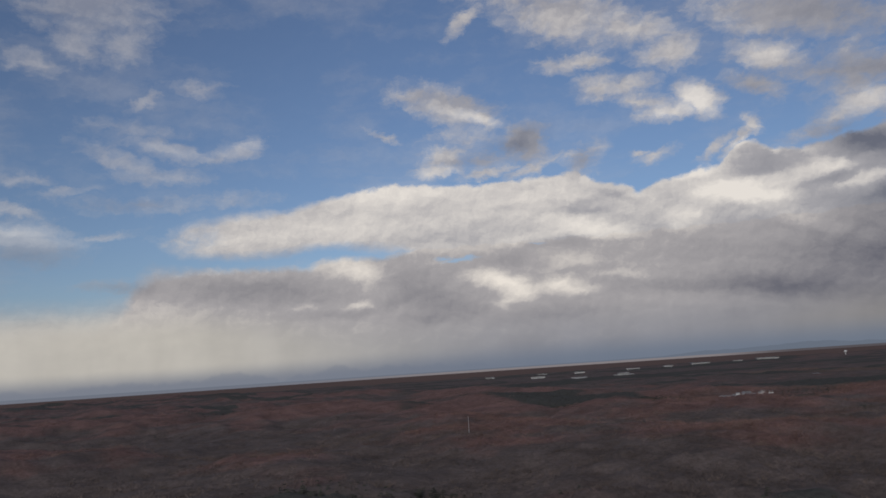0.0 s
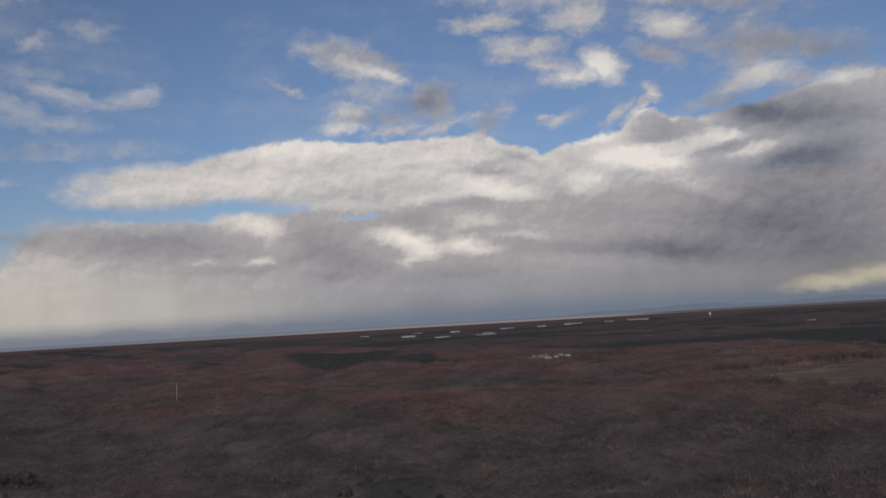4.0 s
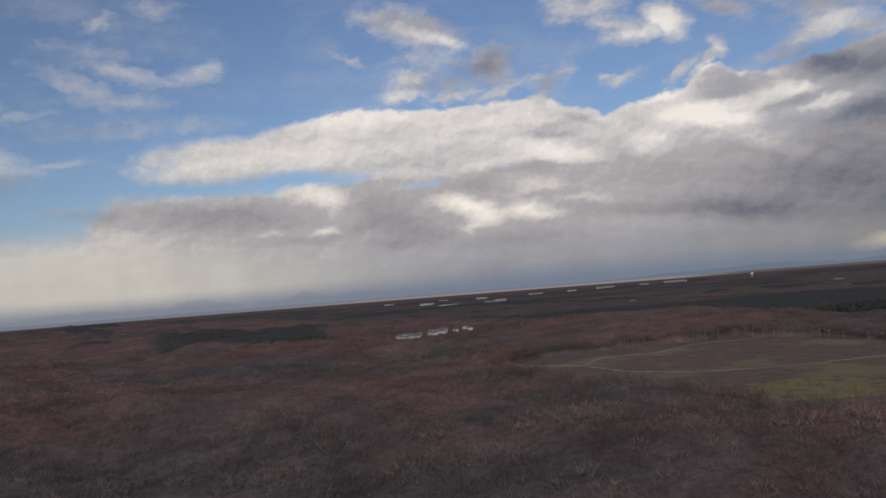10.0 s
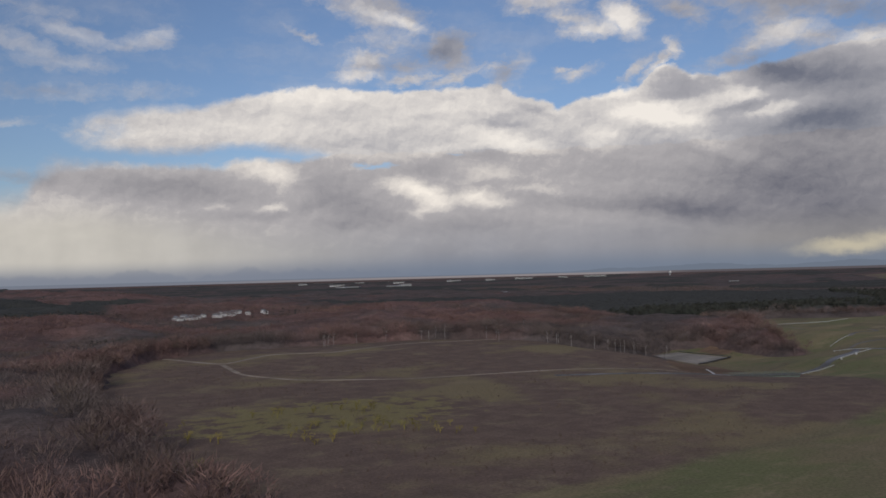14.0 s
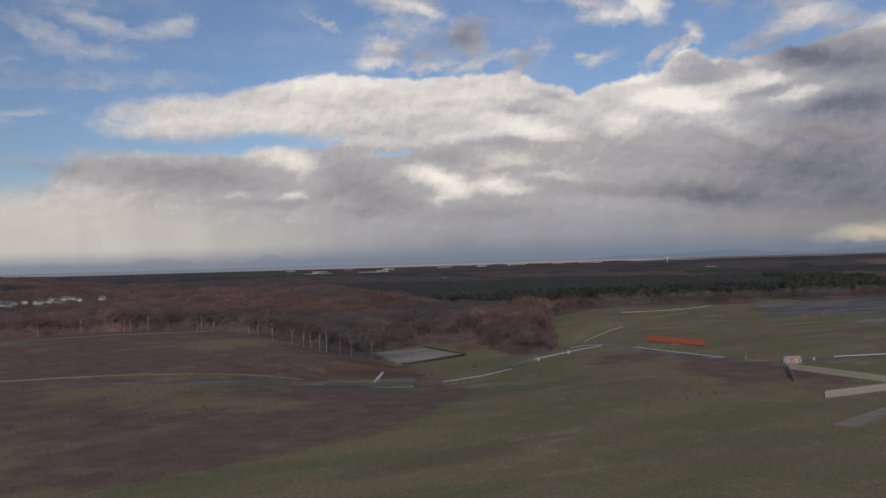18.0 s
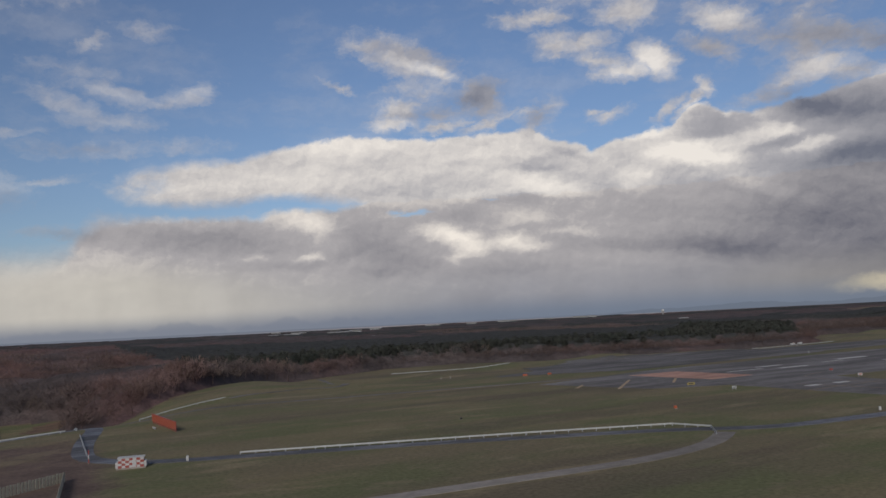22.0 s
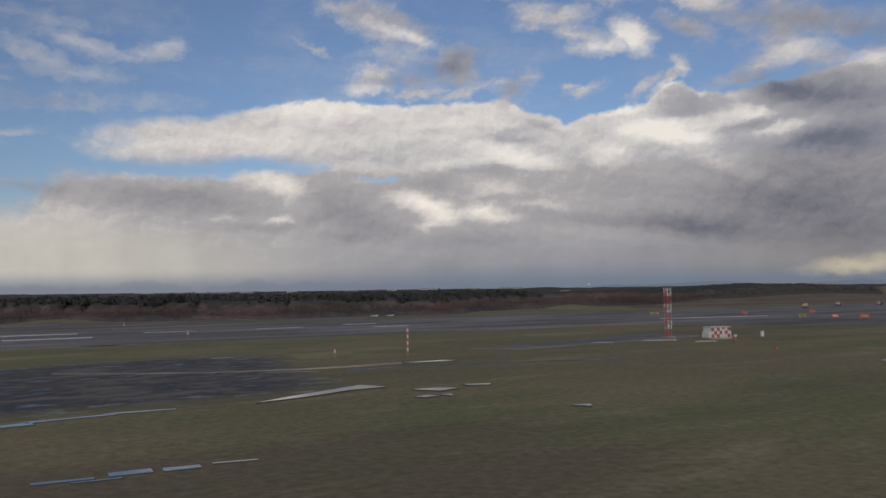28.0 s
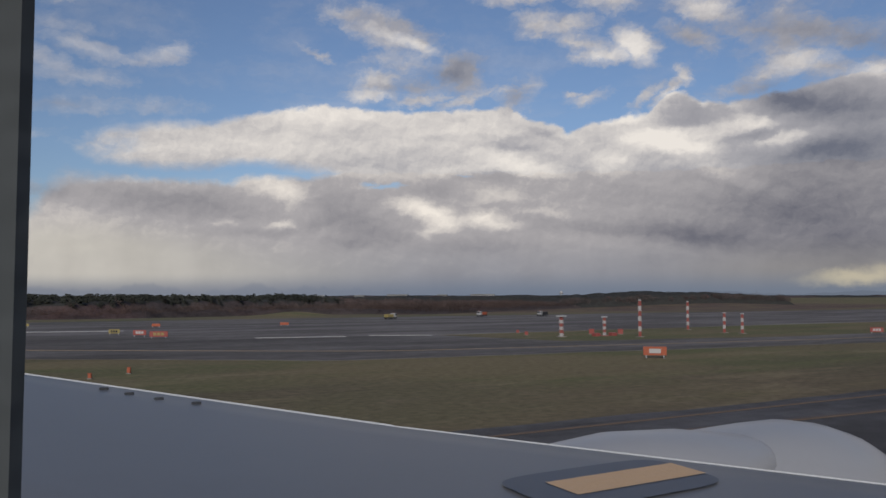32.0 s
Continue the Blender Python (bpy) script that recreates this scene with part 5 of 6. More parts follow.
wall = thing("orange_screen", at(852.6, 178.5, 90), "long low orange screen of upright panels", "screen")
me = None
for k in range(14):
    x = -10.4 + k * 1.6
    p = part("panel", box(1.5, 0.09, 1.45, (x, 0, 0.35), 0.02), M_ORANGE, wall)
    part("leg", box(0.1, 0.14, 2.0, (x - 0.78, 0.05, -0.15)), M_RED, wall)
part("top_rail", box(22.5, 0.12, 0.1, (0.2, 0, 1.82)), M_RED, wall)
low = thing("white_bench_light", at(850.4, 176.5, 90), "low white light bar in front of the screen", "light")
part("bar", box(2.2, 0.3, 0.15, (0, 0, 0.25), 0.03), M_WHITE, low)
for e in (-0.8, 0.8):
    part("foot", box(0.12, 0.25, 0.3, (e, 0, -0.02)), M_STEEL, low)

def slat_fence(pts):
    ob = thing("slat_fence", at(*pts[0]), "weathered pale slat fence bent at two corners", "fence")
    o, h0 = Vector(pts[0]), high(*pts[0])
    slat = None
    for a, b in zip(pts, pts[1:]):
        a, b = Vector(a), Vector(b)
        L, d = (b - a).length, (b - a).normalized()
        turn = math.atan2(d.y, d.x)
        for z in (0.35, 0.95):
            m = (a + b) / 2 - o
            part("rail", box(L, 0.06, 0.1, (m.x, m.y, z), turn=Matrix.Rotation(turn, 4, "Z")), M_SLAT, ob)
        for k in range(int(L / 0.55) + 1):
            p = a + d * k * 0.55
            if slat is None:
                slat = part("slat", box(0.40, 0.05, 1.35, (0, 0, -0.05), 0.01), M_SLAT, ob)
                me = slat.data
            else:
                slat = new("slat", me)
                slat.parent = ob
            side = Vector((d.y, -d.x)) * 0.06
            slat.matrix_basis = pose(p.x - o.x + side.x, p.y - o.y + side.y, high(p.x, p.y) - h0 + 0.04 * math.sin(k * 2.3), 0, 0, math.degrees(turn))
    return ob


slat_fence([(812.6, 109.6), (828.7, 123.2), (824.2, 91.2), (799.9, 94.2)])

# orange equipment container
con = thing("equipment_container", at(940.2, 66.8, -6), "bright orange equipment container with a pale end box", "container")
part("plinth", box(8.4, 2.2, 0.22, (0.3, 0, -0.1)), M_CONCRETE, con)
part("body", box(5.6, 1.7, 1.2, (-0.4, 0, 0.12), 0.04), M_ORANGE, con)
for k in range(13):
    part("rib", box(0.1, 0.05, 1.05, (-3.0 + k * 0.43, -0.87, 0.18)), M_ORANGE, con)
part("roof", box(5.7, 1.8, 0.06, (-0.4, 0, 1.32), 0.02), M_ORANGE, con)
part("end_box", box(1.3, 1.6, 1.4, (3.25, 0, 0.12), 0.05), paint("faded_orange", (0.40, 0.165, 0.115), 0.6), con, "faded pink-orange end box")
part("vent", box(0.8, 0.04, 0.5, (3.25, -0.82, 0.7)), M_STEEL, con)
gen = part("generator", box(0.9, 1.0, 0.75, (-3.9, 0, 0.12), 0.05), M_RED, con, "dull red generator box")
part("pipe", rod((-4.5, 0, 0.1), (-4.5, 0, 1.0), 0.22, 0.2, 8), M_RED, con)


def sign(x, y, turn, w, h, mat, label, name="airfield_sign", bars=0, bar_mat=None, group="airfield signs", leg=0.25):
    s = thing(name, at(x, y, turn), label, "sign", group)
    part("board", box(w, 0.14, h, (0, 0, leg), 0.02), mat, s)
    for e in (-0.38, 0.38):
        part("leg", box(0.07, 0.07, leg + 0.1, (e * w, 0, -0.08)), M_STEEL, s)
    for k in range(bars):
        part("bar", box(w * 0.5 / bars, 0.02, h * 0.5, (w * (-0.32 + 0.64 * (k + 0.5) / bars), -0.083, leg + h * 0.25)), bar_mat or M_BLACK, s)
    return s


sign(968, 147.4, -25, 1.9, 0.55, M_YELLOW, "yellow taxiway sign with dark marks", bars=4)
sign(965.5, 132.4, -25, 1.0, 0.55, M_WHITE, "small white and black airfield sign", bars=2)
sign(1006, 129, -25, 1.1, 0.55, M_WHITE, "small white and orange airfield sign", bars=2, bar_mat=M_ORANGE)
sign(1017, 144.5, -25, 0.9, 0.45, M_RED, "small red airfield sign on the grass")
sign(976, 213, -20, 1.2, 0.5, M_ORANGE, "small orange airfield sign on the grass")
sign(969.6, 217, -20, 1.5, 0.5, M_ORANGE, "small orange airfield sign on the grass")
sign(1012, 123.8, -20, 0.9, 0.4, M_ORANGE, "small orange airfield sign on the grass")
sign(1226, 114, -30, 1.8, 0.7, M_RED, "red airfield sign with white marks", bars=3, bar_mat=M_WHITE)
sign(1224, 121, -30, 1.6, 0.6, M_YELLOW, "yellow airfield sign beside the taxiway", bars=3)
sign(1236, 146.6, -30, 1.5, 0.5, M_ORANGE, "small orange airfield sign across the runway")
sign(1216, 160, -30, 2.2, 0.5, M_YELLOW, "long yellow airfield sign across the runway", bars=5)
sign(1258, 141, -30, 1.6, 0.5, M_ORANGE, "small orange airfield sign across the runway")
sign(1227, 107.5, -30, 2.4, 0.75, M_RED, "red and yellow airfield sign beside the taxiway", bars=3, bar_mat=M_YELLOW)
sign(1256.6, 47.4, -38, 2.1, 0.8, M_ORANGE, "red airfield sign with a pale panel on the grass", bars=1, bar_mat=M_WHITE)
sign(1321, 64, -40, 1.9, 0.7, M_RED, "red airfield sign with white marks", bars=3, bar_mat=M_WHITE)

nine = thing("distance_marker", at(1141.3, 33.4, -30), "black distance marker with a white figure nine", "sign")
part("panel", box(0.72, 0.22, 0.95, (0, 0, 0.22), 0.02), M_BLACK, nine)
part("side_panel", box(0.16, 0.20, 0.95, (0.44, 0.0, 0.22), 0.02), paint("brown_red_paint", (0.20, 0.05, 0.04)), nine, "brown-red side panel")
for e in (-0.3, 0.3):
    part("leg", box(0.06, 0.1, 0.35, (e, 0, -0.1)), M_STEEL, nine)
fig = bpy.data.curves.new("figure", "FONT")
fig.body, fig.size, fig.extrude, fig.align_x, fig.offset = "9", 1.05, 0.012, "CENTER", 0.02
fo = new("figure_source", fig)
me = bpy.data.meshes.new_from_object(fo.evaluated_get(bpy.context.evaluated_depsgraph_get()))
bpy.data.objects.remove(fo)
me.materials.append(M_WHITE)
fo = new("figure", me)
fo.parent = nine
fo.matrix_basis = pose(-0.02, -0.125, 0.34, 90, 0, 0)

# approach-path lights on their pad
unit = thing("path_light", at(1193.6, 39.6, -40, 0.07), "orange approach-path light box on thin legs", "light", "approach-path lights")
part("housing", box(1.0, 0.75, 0.24, (0, 0, 0.52), 0.04), M_ORANGE, unit)
part("hood", box(1.05, 0.25, 0.08, (0, -0.42, 0.68), 0.02), M_RED, unit)
part("lens", box(0.7, 0.03, 0.12, (0, -0.385, 0.57)), M_GLASS, unit)
for ex in (-0.4, 0.4):
    for ey in (-0.28, 0.28):
        part("leg", rod((ex, ey, -0.05), (ex, ey, 0.54), 0.022), M_DULLWHITE, unit)
for x, y in ((1194, 36.0), (1194.4, 31.2), (1194.8, 26.8)):
    copy_thing(unit, at(x, y, -40, 0.07))
stick = thing("light_post", at(1181.1, 42.6, 0, 0.07), "thin white post with a small lamp", "light post", "white lamp posts")
part("stem", rod((0, 0, -0.05), (0, 0, 0.85), 0.022, 0.018), M_DULLWHITE, stick)
part("lamp", rod((0, 0, 0.85), (0, 0, 0.97), 0.045, 0.035, 8), M_DULLWHITE, stick)
part("base", rod((0, 0, -0.03), (0, 0, 0.05), 0.14, 0.1, 8), M_STEEL, stick)
for x, y in ((1181.2, 39.9), (1181.2, 38.4), (1181.1, 35.8), (1181.1, 34.1), (1181.0, 31.3), (1181.0, 29.4), (1180.8, 26.3)):
    copy_thing(stick, at(x, y, 0, 0.07))
tall = thing("braced_lamp", at(1187.2, 39.7, -30, 0.07), "white braced lamp post with an orange head", "light post", "braced lamp posts")
part("stem", rod((0, 0, -0.05), (0, 0, 1.0), 0.03, 0.025), M_DULLWHITE, tall)
part("brace", rod((-0.35, 0.1, -0.05), (-0.02, 0, 0.7), 0.02), M_DULLWHITE, tall)
part("foot", box(0.7, 0.12, 0.05, (-0.15, 0, -0.01)), M_DULLWHITE, tall)
part("head", box(0.24, 0.18, 0.14, (0, 0, 1.0), 0.03), M_ORANGE, tall)
for x, y in ((1187.4, 35.7), (1187.7, 31.3), (1187.8, 26.3)):
    copy_thing(tall, at(x, y, -30, 0.07))


def cabinet(x, y, w, h, turn, label, mat):
    w, h = w * 0.75, h * 0.75
    c = thing("field_cabinet", at(x, y, turn), label, "cabinet", "field cabinets")
    part("plinth", box(w * 1.2, w, 0.12, (0, 0, -0.05)), M_CONCRETE, c)
    part("body", box(w, w * 0.7, h, (0, 0, 0.06), 0.03), mat, c)
    part("door", box(w * 0.8, 0.03, h * 0.8, (0, -w * 0.36, 0.06 + h * 0.1)), mat, c)
    part("lid", box(w * 1.08, w * 0.8, 0.06, (0, 0, h + 0.06), 0.015), mat, c)
    return c


cabinet(1186.4, 44.3, 0.62, 0.85, -30, "upright orange cabinet in the grass", M_ORANGE)
cabinet(1212.7, 57.2, 0.35, 0.5, -30, "upright orange cabinet in the grass", M_ORANGE)
cabinet(1209.6, 54.6, 0.32, 0.4, -30, "low orange cabinet in the grass", M_ORANGE)
cabinet(1154.9, 80.7, 0.6, 1.0, -20, "white and orange cabinet by the pad", M_WHITE)
cabinet(931.6, 117, 0.7, 0.6, -20, "small orange cabinet in the grass", M_ORANGE)
cabinet(948.4, 87.8, 0.5, 0.7, -20, "small white cabinet by the service road", M_WHITE)
cabinet(845.4, 127.8, 0.5, 0.9, -10, "upright white cabinet beside the service road", M_WHITE)
cabinet(1135.5, 64.3, 0.45, 0.4, -10, "small red cabinet in the grass", M_RED)
cabinet(897, 136.6, 0.45, 0.4, -10, "small dark cabinet in the grass", M_BLACK)
for x, y in ((963, 258), (965.2, 255.4), (1088, 203), (1036.7, 116.5), (1019, 106.6)):
    m = thing("marker_post", at(x, y), "slender white marker post in the grass", "post", "marker posts")
    part("stem", box(0.15, 0.1, 0.8, (0, 0, -0.1), 0.02), M_WHITE, m)
    part("cap", box(0.18, 0.14, 0.14, (0, 0, 0.7), 0.02), M_YELLOW, m)


def banded_mast(x, y, tall, width, bands, label, head=0.0, platform=False):
    m = thing("banded_mast", at(x, y), label, "mast", "red and white masts")
    part("plinth", box(width * 3 if platform else width * 2, width * 2, 0.2, (0, 0, -0.1)), M_RED if platform else M_CONCRETE, m)
    for k in range(bands):
        z = 0.08 + tall * k / bands
        bm = rod((0, 0, z), (0, 0, z + tall / bands), width * 0.36, sides=8)
        for e in (-1, 1):
            rod((e * width * 0.75, 0, z), (e * width * 0.55, 0, z + tall / bands), 0.04, bm=bm, sides=4)
        part("band", bm, M_RED if (bands - k) % 2 else M_WHITE, m, "red band" if (bands - k) % 2 else "white band")
    if head:
        part("head", box(head, head * 0.6, 0.18, (0, 0, tall + 0.08), 0.03), M_WHITE, m)
    if platform:
        for e in (-1.6, 1.6):
            part("step", box(0.9, 0.9, 0.5, (e, 0, -0.05), 0.05), M_RED, m)
    return m


banded_mast(1275, 82, 2.7, 0.55, 6, "short red and white mast with a wide head", 1.3)
banded_mast(1282.3, 81.2, 2.5, 0.45, 6, "short red and white mast on a red platform", 0.8, True)
banded_mast(1284.2, 76.2, 4.9, 0.42, 7, "tall red and white mast in the grass", 0.4)
banded_mast(1309, 89.5, 4.5, 0.4, 7, "tall red and white mast in the grass", 0.4)
banded_mast(1304, 78, 2.9, 0.42, 5, "short red and white mast in the grass", 0.5)
banded_mast(1304.6, 75.2, 2.8, 0.42, 5, "short red and white mast in the grass", 0.5)
for x, y, s in ((1284.2, 86, 0.9), (1287.7, 83.6, 0.9), (1279, 86.5, 0.5), (1274, 88.5, 0.6), (1277.4, 95, 0.5)):
    cabinet(x, y, s * 1.1, s, -35, "squat red equipment box in the grass", M_RED)
banded_mast(1096.4, 86.4, 3.4, 0.12, 9, "thin red and white pole beside a wet strip")
banded_mast(1088.4, 89.6, 1.1, 0.1, 3, "short red and white pole in the grass")
banded_mast(1086.6, 145, 1.3, 0.14, 3, "short red and white pole by the runway")
banded_mast(833.5, 138, 1.9, 0.09, 3, "thin pale pole beside the service road")


def service_vehicle(x, y, turn, mat, label):
    v = thing("service_vehicle", at(x, y, turn, 0.1), label, "vehicle", "service vehicles")
    part("chassis", box(3.4, 1.2, 0.2, (0, 0, 0.3)), M_BLACK, v)
    part("body", box(2.1, 1.25, 0.75, (-0.6, 0, 0.45), 0.06), mat, v)
    cab = part("cab", box(1.0, 1.2, 0.95, (1.05, 0, 0.45), 0.1), M_WHITE, v)
    part("windscreen", box(0.04, 1.0, 0.4, (1.56, 0, 0.9)), M_GLASS, cab)
    part("side_window", box(0.5, 1.22, 0.34, (1.15, 0, 0.92)), M_GLASS, cab)
    part("beacon", box(0.25, 0.5, 0.1, (1.0, 0, 1.4), 0.02), M_ORANGE, v)
    for ex in (-1.1, 1.1):
        for ey in (-0.55, 0.55):
            w = part("wheel", rod((ex, ey - 0.09, 0.28), (ex, ey + 0.09, 0.28), 0.28, sides=12), M_RUBBER, v)
            part("hub", rod((ex, ey - 0.1, 0.28), (ex, ey + 0.1, 0.28), 0.13, sides=8), M_STEEL, w)
    return v


service_vehicle(1296, 169, 20, M_YELLOW, "yellow service truck parked beyond the runway")
service_vehicle(1329, 178, 200, M_ORANGE, "orange service truck parked beyond the runway")
service_vehicle(1345, 172, 190, M_BLACK, "dark service truck parked beyond the runway")
service_vehicle(1203, 297, 5, M_WHITE, "white van parked near the perimeter rail")
service_vehicle(1211, 298.5, 5, M_WHITE, "white van parked near the perimeter rail")

M_GREENSTEEL = paint("grey_green_steel", (0.085, 0.10, 0.085), 0.5)
bridge = thing("road_bridge", at(750.8, 180.9, -31.8, 0.15), "grey-green road bridge with rail parapets over a stream", "bridge")
part("deck", box(24, 4.2, 0.5, (0, 0, 0.0), 0.05), M_TARMAC_DARK, bridge)
for e in (-1, 1):
    part("beam", box(24, 0.3, 0.8, (0, e * 1.95, -0.35)), M_GREENSTEEL, bridge)
    for z in (0.75, 1.1):
        part("parapet_rail", box(24, 0.08, 0.1, (0, e * 2.0, z)), M_GREENSTEEL, bridge)
    for k in range(13):
        part("parapet_post", box(0.1, 0.1, 0.75, (-11.9 + k * 1.98, e * 2.0, 0.48)), M_GREENSTEEL, bridge)
ribbon("chute", [(762, 203), (770, 214), (780, 228)], 1.1, M_WHITE, "white concrete drain chute down the bank", "drain", 0.12)

# ---- far things ----
om = thing("distant_mast", at(306, 566), "thin pale lattice mast standing in the wood", "mast")
part("stem", rod((0, 0, 0), (0, 0, 15.5), 0.22, 0.09, 4), M_STEEL, om)
for k in range(5):
    part("collar", box(0.8, 0.8, 0.15, (0, 0, 5 + k * 2.3)), M_STEEL, om)

M_OLDROOF = paint("weathered_roof", (0.15, 0.15, 0.16), 0.8, wear=0.6)
house = thing("house", at(706, 700, 12), "small white house with a pale pitched roof", "house", "hamlet houses")
part("wall", box(5.2, 3.6, 2.6, (0, 0, 0), 0.05), paint("white_stucco", (0.46, 0.46, 0.45), 0.8), house)
bm = bmesh.new()
pts = [(-2.8, -2.0, 2.55), (2.8, -2.0, 2.55), (2.8, 2.0, 2.55), (-2.8, 2.0, 2.55), (-2.8, 0, 3.9), (2.8, 0, 3.9)]
vs = [bm.verts.new(p) for p in pts]
for f in ((0, 1, 5, 4), (2, 3, 4, 5), (0, 4, 3), (1, 2, 5), (0, 3, 2, 1)):
    bm.faces.new([vs[i] for i in f])
part("roof", bm, M_OLDROOF, house)
for e in (-1.3, 0.3, 1.7):
    part("window", box(0.7, 0.06, 0.7, (e, -1.82, 0.8)), M_GLASS, house)
part("door", box(0.55, 0.06, 1.3, (-2.2, -1.82, 0.05)), M_RED, house)
hr = random.Random(4)
for k in range(38):
    u, v = hr.uniform(-1, 1), hr.uniform(-1, 1)
    x, y = 740 + u * 46 + v * 6, 703 + v * 15 + u * 12
    copy_thing(house, at(x, y, hr.choice((8, 98)) + hr.uniform(-8, 8), 0.0) @ Matrix.Diagonal((0.85, 0.85, 0.85, 1)))

def warehouse(x, y, turn, L, W, H, label, roof):
    w = thing("warehouse", at(x, y, turn), label, "building", "distant buildings")
    part("wall", box(L, W, H, (0, 0, 0), 0.1), M_WALL, w)
    part("roof", box(L + 1, W + 1, 0.8, (0, 0, H), 0.2), roof, w)
    n = max(3, int(L / 9))
    for k in range(n):
        part("bay_door", box(L / n * 0.6, 0.15, H * 0.6, (-L / 2 + L / n * (k + 0.5), -W / 2 - 0.1, 0)), M_STEEL, w)
    return w


for x, y, L, W, H in ((1640, 2260, 70, 40, 11), (1735, 2150, 90, 40, 11), (1845, 2290, 50, 40, 12), (1540, 2120, 40, 30, 9), (1345, 1110, 44, 20, 8), (2600, 3150, 90, 60, 13), (2750, 3080, 60, 50, 12),
                      (2900, 3020, 120, 60, 14), (2400, 3300, 70, 50, 12), (2250, 3400, 60, 40, 12), (3080, 2960, 60, 50, 13), (3300, 2980, 150, 60, 15), (2020, 3500, 60, 40, 12), (1900, 2900, 80, 40, 11), (2160, 1290, 30, 14, 8)):
    warehouse(x, y, -38 + (x * 7 % 20), L * 0.7, W * 0.7, H * 0.8, "long pale flat-roofed warehouse among the far woods", M_ROOF)
tower = thing("water_tower", at(3500, 2690), "white ball-topped water tower on a thin stem", "tower")
part("stem", rod((0, 0, 0), (0, 0, 13), 2.2, 1.8, 10), M_WHITE, tower)
bm = bmesh.new()
bmesh.ops.create_uvsphere(bm, u_segments=16, v_segments=10, radius=7.0, matrix=Matrix.Translation((0, 0, 18)))
part("tank", bm, M_WHITE, tower)
mound = thing("terminal_building", at(1420, 640, -30), "low pale building between the woods", "building")
part("wall", box(46, 18, 5, (0, 0, 0), 0.1), M_WALL, mound)
part("roof", box(48, 20, 0.6, (0, 0, 5), 0.1), M_ROOF, mound)

# ---- single birches, shrubs and grass ----
def birch(k):
    r = random.Random(k)
    tall_ = 7.4 + r.uniform(-0.8, 0.8)
    b = thing("birch", Matrix(), "bare white-stemmed birch at the edge of the wood", "tree", "edge birches")
    bm = rod((0, 0, -0.3), (0.1, 0, tall_ * 0.5), 0.06, 0.045)
    rod((0.1, 0, tall_ * 0.5), (0.0, 0.15, tall_ * 0.9), 0.045, 0.015, bm=bm)
    part("trunk", bm, M_BIRCH, b)
    for j in range(6):
        a, z = r.uniform(0, 6.28), tall_ * r.uniform(0.35, 0.75)
        part("limb", rod((0.05, 0, z), (math.cos(a) * 1.1, math.sin(a) * 1.1, z + r.uniform(1.4, 2.4)), 0.03, 0.01, 5), M_BIRCH, b)
    V, F = bare_tree(np.random.default_rng(k), 70, tall_, 1.5)
    mesh_object("crown", V[-210:], F[-70:] - (len(V) - 210), M_TWIGS, b)
    return b


stems = [birch(k) for k in (1, 2, 3)]
spots = [(735, 371), (678, 366), (681, 367), (684, 367.4), (790, 356), (677.8, 364), (729.7, 355.2), (739, 355), (765, 307), (767, 303), (773, 284), (774.5, 277), (776, 274), (777.5, 270), (778, 265), (751, 326),
         (776, 312), (784, 279), (786, 272), (788.5, 268), (762, 343), (741, 367), (792, 259), (700, 375), (716, 374), (758, 346), (770, 296), (799, 283)]
for k, (x, y) in enumerate(spots):
    if k < 3:
        stems[k].matrix_basis = at(x, y, k * 70)
    else:
        copy_thing(stems[k % 3], at(x, y, k * 77) @ Matrix.Diagonal((1, 1, 0.85 + 0.3 * ((k * 37) % 10) / 10, 1)))

bush = [bare_tree(rng, 26, 1.5, 0.8, 0.1, 0.6) for _ in range(4)]
heath_spots = scatter(556, 800, 110, 385, 3.2)
heath_spots = heath_spots[inside(heath_spots[:, 0], heath_spots[:, 1], OPEN) & (lattice(heath_spots[:, 0], heath_spots[:, 1], 30, 41) * 0.6 + lattice(heath_spots[:, 0], heath_spots[:, 1], 9, 42) * 0.4 > 0.5)]
dip = scatter(790, 850, 205, 262, 5.0)
dip = dip[inside(dip[:, 0], dip[:, 1], OPEN) & (lattice(dip[:, 0], dip[:, 1], 14, 43) > 0.55) & ~inside(dip[:, 0], dip[:, 1], [(797, 249), (830, 253), (832, 290), (798, 280)])]
planted("heath_scrub", bush, np.concatenate([heath_spots, dip]), (0.22, 0.5), M_SHRUB, "low dry scrub dotted over the heath", "shrubs")
gold = scatter(545, 615, 148, 206, 4.0)
gold = gold[lattice(gold[:, 0], gold[:, 1], 12, 44) > 0.5]
planted("golden_scrub", bush, gold, (0.7, 1.4), M_GOLD, "yellow-green shrubs at the edge of the heath", "shrubs")
bank = scatter(758, 800, 178, 206, 5.5)
bank = bank[(lattice(bank[:, 0], bank[:, 1], 9, 45) > 0.45) & (abs(bank[:, 1] - 184) > 5)]
planted("bank_scrub", bush, bank, (0.6, 1.5), M_SHRUB, "dark leafless shrubs along the stream bank", "shrubs")

# ---- the aircraft itself moves with the camera; it stands here where the flight ends ----
plane = thing("airliner", pose(1199.2, -6.88, 5.69), "grey airliner wing with a white engine cowl seen from the cabin", "aircraft")
M_WING = paint("grey_wing_paint", (0.125, 0.129, 0.140), 0.4, wear=0.12, bump=0.0)
M_COWL = paint("white_cowl_paint", (0.29, 0.29, 0.297), 0.3, wear=0.08, bump=0.0)
M_TAB = paint("dark_grey_tab", (0.045, 0.047, 0.05), 0.5)
M_LIP = paint("bare_leading_edge", (0.42, 0.43, 0.44), 0.55, 0.0, wear=0.1, bump=0.0)


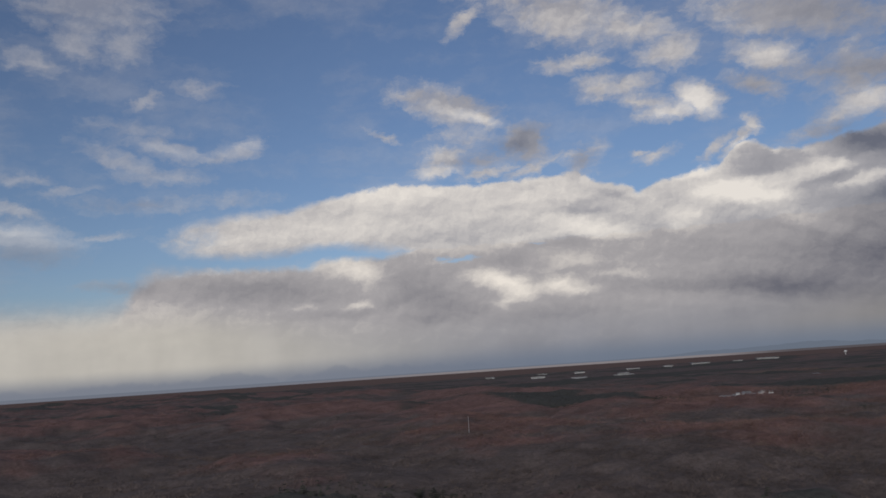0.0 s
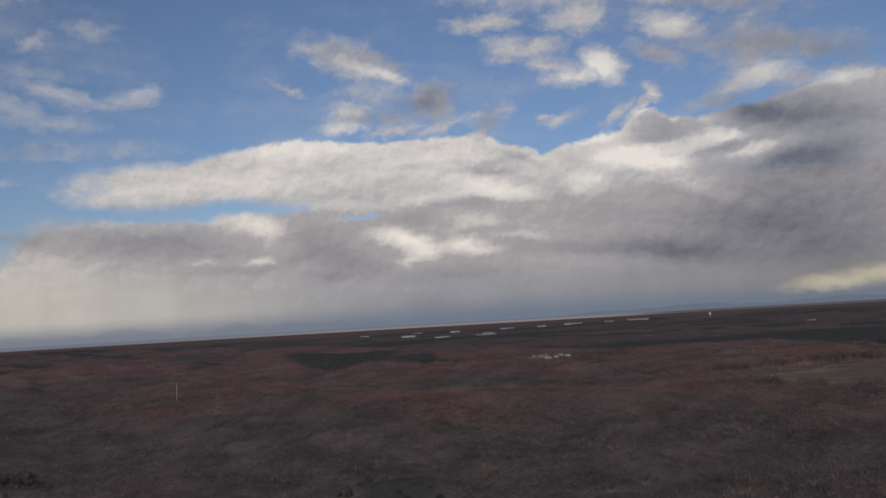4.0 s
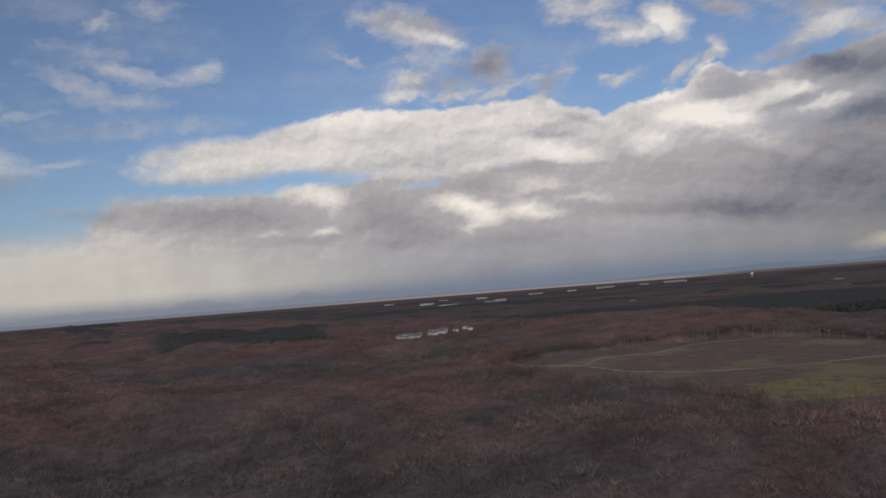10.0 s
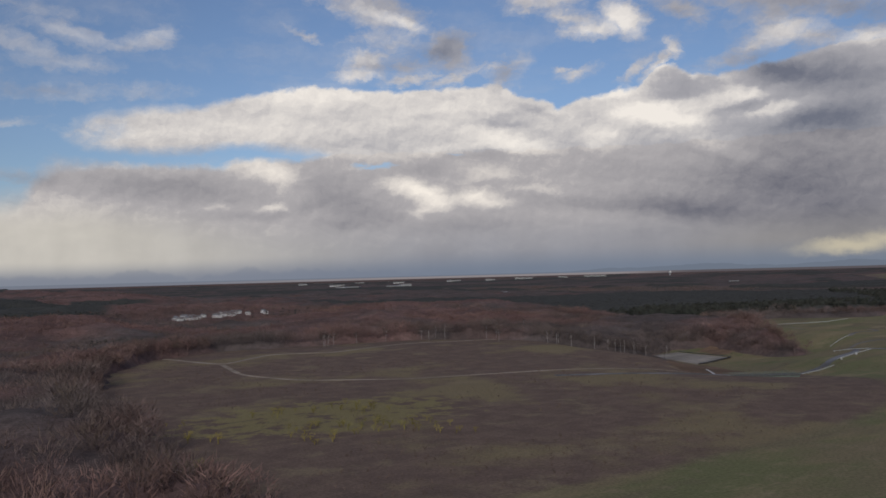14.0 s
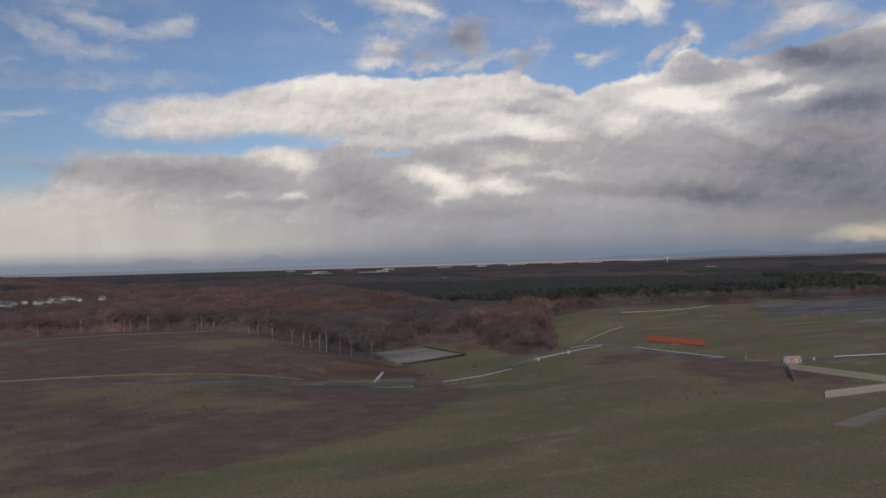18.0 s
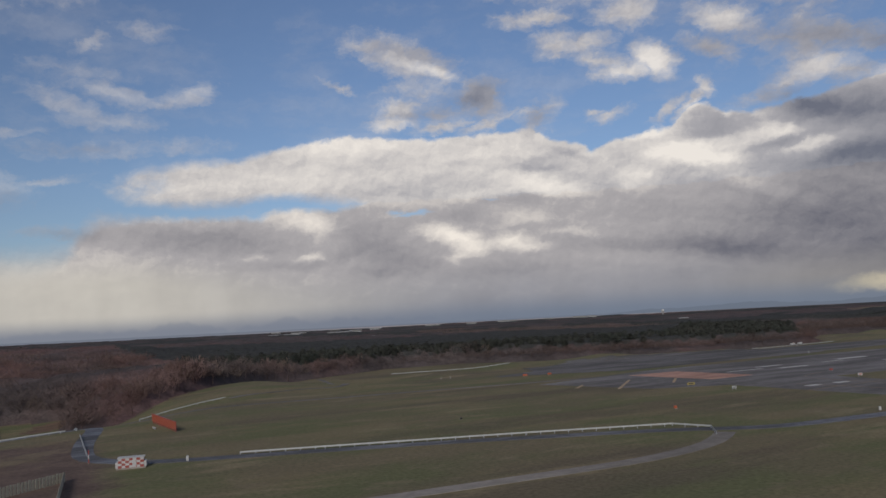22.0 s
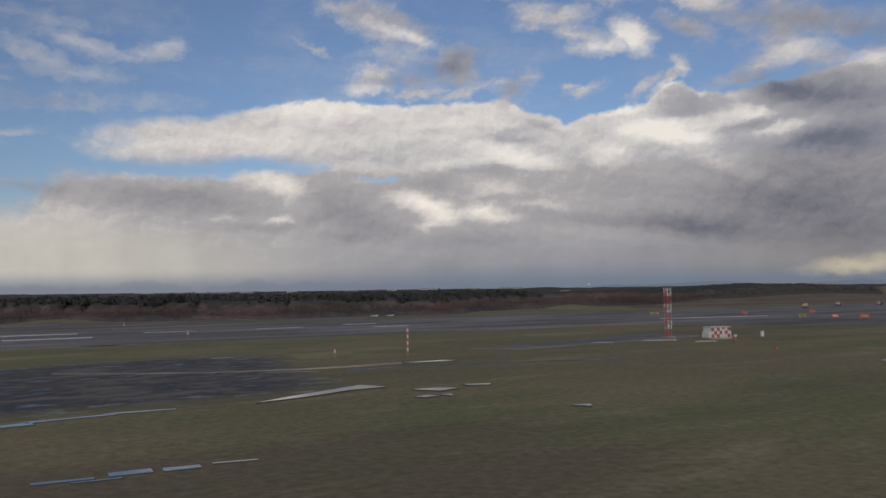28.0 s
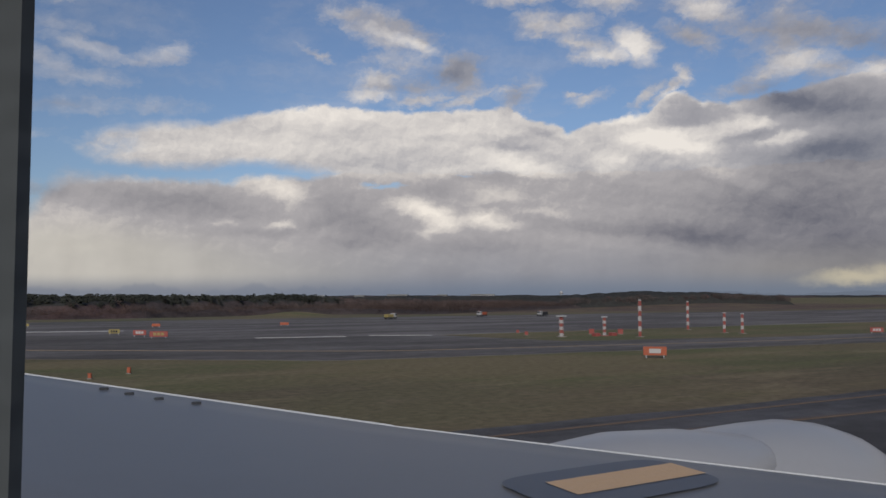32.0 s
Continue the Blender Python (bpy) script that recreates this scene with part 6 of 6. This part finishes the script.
def lead(y):
    return 6.87 - 0.665 * (y - 3.96) if y < 7.7 else 4.383 - 0.545 * (y - 7.7)


def level(y):
    return -1.75 + 0.05 * y


def loft(rings, closed=True):
    """A skin through rings of equal length."""
    bm = bmesh.new()
    vs = [[bm.verts.new(p) for p in r] for r in rings]
    n = len(rings[0])
    for a, b in zip(vs, vs[1:]):
        for i in range(n if closed else n - 1):
            j = (i + 1) % n
            bm.faces.new((a[i], a[j], b[j], b[i]))
    if closed:
        bm.faces.new(vs[0])
        bm.faces.new(vs[-1])
    return bm


rings = []
for k in range(25):
    y = 0.6 + k
    c = max(2.4, 8.5 - 0.26 * y)
    rings.append([(lead(y) - dx, y, level(y) + dz) for dx, dz in ((0.10, -0.26), (0.0, -0.12), (0.02, -0.04), (0.10, 0.0), (0.8, 0.03), (c * 0.6, 0.02), (c, -0.1), (c * 0.6, -0.34), (0.6, -0.38))])
wing = part("wing", loft(rings), M_WING, plane)
for y0, y1, out in ((0.7, 7.72, 0.0), (7.75, 24.4, 0.03)):
    strip = []
    for k in range(9):
        y = y0 + (y1 - y0) * k / 8
        strip.append([(lead(y) + out - dx, y, level(y) + dz) for dx, dz in ((-0.02, -0.13), (-0.01, -0.03), (0.09, 0.012), (0.10, -0.02), (0.03, -0.1))])
    part("slat", loft(strip), M_LIP, wing, "bright leading-edge strip")
for x, y in ((2.07, 11.19), (2.27, 10.69), (2.5, 10.19), (2.81, 9.73)):
    part("tab", box(0.11, 0.04, 0.045, (x, y, level(y) + 0.0), 0.01), M_TAB, wing, "small dark tab")
bm = bmesh.new()
top = []
for k in range(24):
    a = 2 * math.pi * k / 24
    ca, sa = math.cos(a), math.sin(a)
    top.append(((4.72 + 0.88 * math.copysign(abs(ca) ** 0.4, ca)), (4.92 + 0.46 * math.copysign(abs(sa) ** 0.4, sa))))
up = [bm.verts.new((x, y, level(y) + 0.044)) for x, y in top]
bm.faces.new(up)
part("panel_surround", bm, paint("dark_blue_grey_paint", (0.055, 0.062, 0.078), 0.4, bump=0.0), wing, "dark rounded surround")
bm = bmesh.new()
bm.faces.new([bm.verts.new((x, y, level(y) + 0.048)) for x, y in ((4.2, 4.74), (5.6, 4.74), (5.6, 5.12), (4.2, 5.12))])
part("panel", bm, paint("tan_panel", (0.52, 0.34, 0.19), 0.55, wear=0.15), wing, "tan rectangular panel")


def barrel(stations, y, sides=36):
    return loft([[(x, y + r * math.sin(2 * math.pi * k / sides), z + r * h * math.cos(2 * math.pi * k / sides)) for k in range(sides)] for x, r, z, h in stations])


cowl = part("engine_cowl", barrel([(5.0, 0.75, -2.75, 1), (6.5, 0.98, -2.75, 1), (8.0, 1.12, -2.75, 1), (9.0, 1.15, -2.76, 1), (9.7, 1.15, -2.77, 1), (10.3, 1.08, -2.79, 1), (10.9, 0.94, -2.82, 1), (11.4, 0.74, -2.84, 1)], 6.9), M_COWL, plane)
part("inlet_lip", barrel([(11.38, 0.75, -2.84, 1), (11.6, 0.66, -2.84, 1), (11.64, 0.58, -2.84, 1), (11.55, 0.54, -2.84, 1)], 6.9), M_STEEL, cowl, "dark metal inlet lip")
part("pylon_fairing", barrel([(4.4, 0.30, -1.9, 0.6), (5.2, 0.55, -1.95, 0.75), (6.4, 0.75, -2.02, 0.75), (7.4, 0.75, -2.05, 0.72), (8.4, 0.5, -2.0, 0.7), (9.0, 0.15, -1.9, 0.5)], 6.6), M_COWL, cowl)
for ob in (wing, cowl, *cowl.children):
    ob.data.polygons.foreach_set("use_smooth", np.ones(len(ob.data.polygons), dtype=bool))
part("seam", rod((6.4, 5.86, -2.35), (8.2, 5.87, -2.05), 0.015), M_STEEL, cowl)
part("window_surround", box(0.1, 0.03, 0.6, (-0.0110, 0.29, -0.3), 0.004), paint("dark_cabin_trim", (0.07, 0.076, 0.076), 0.7), plane, "dark cabin window edge")
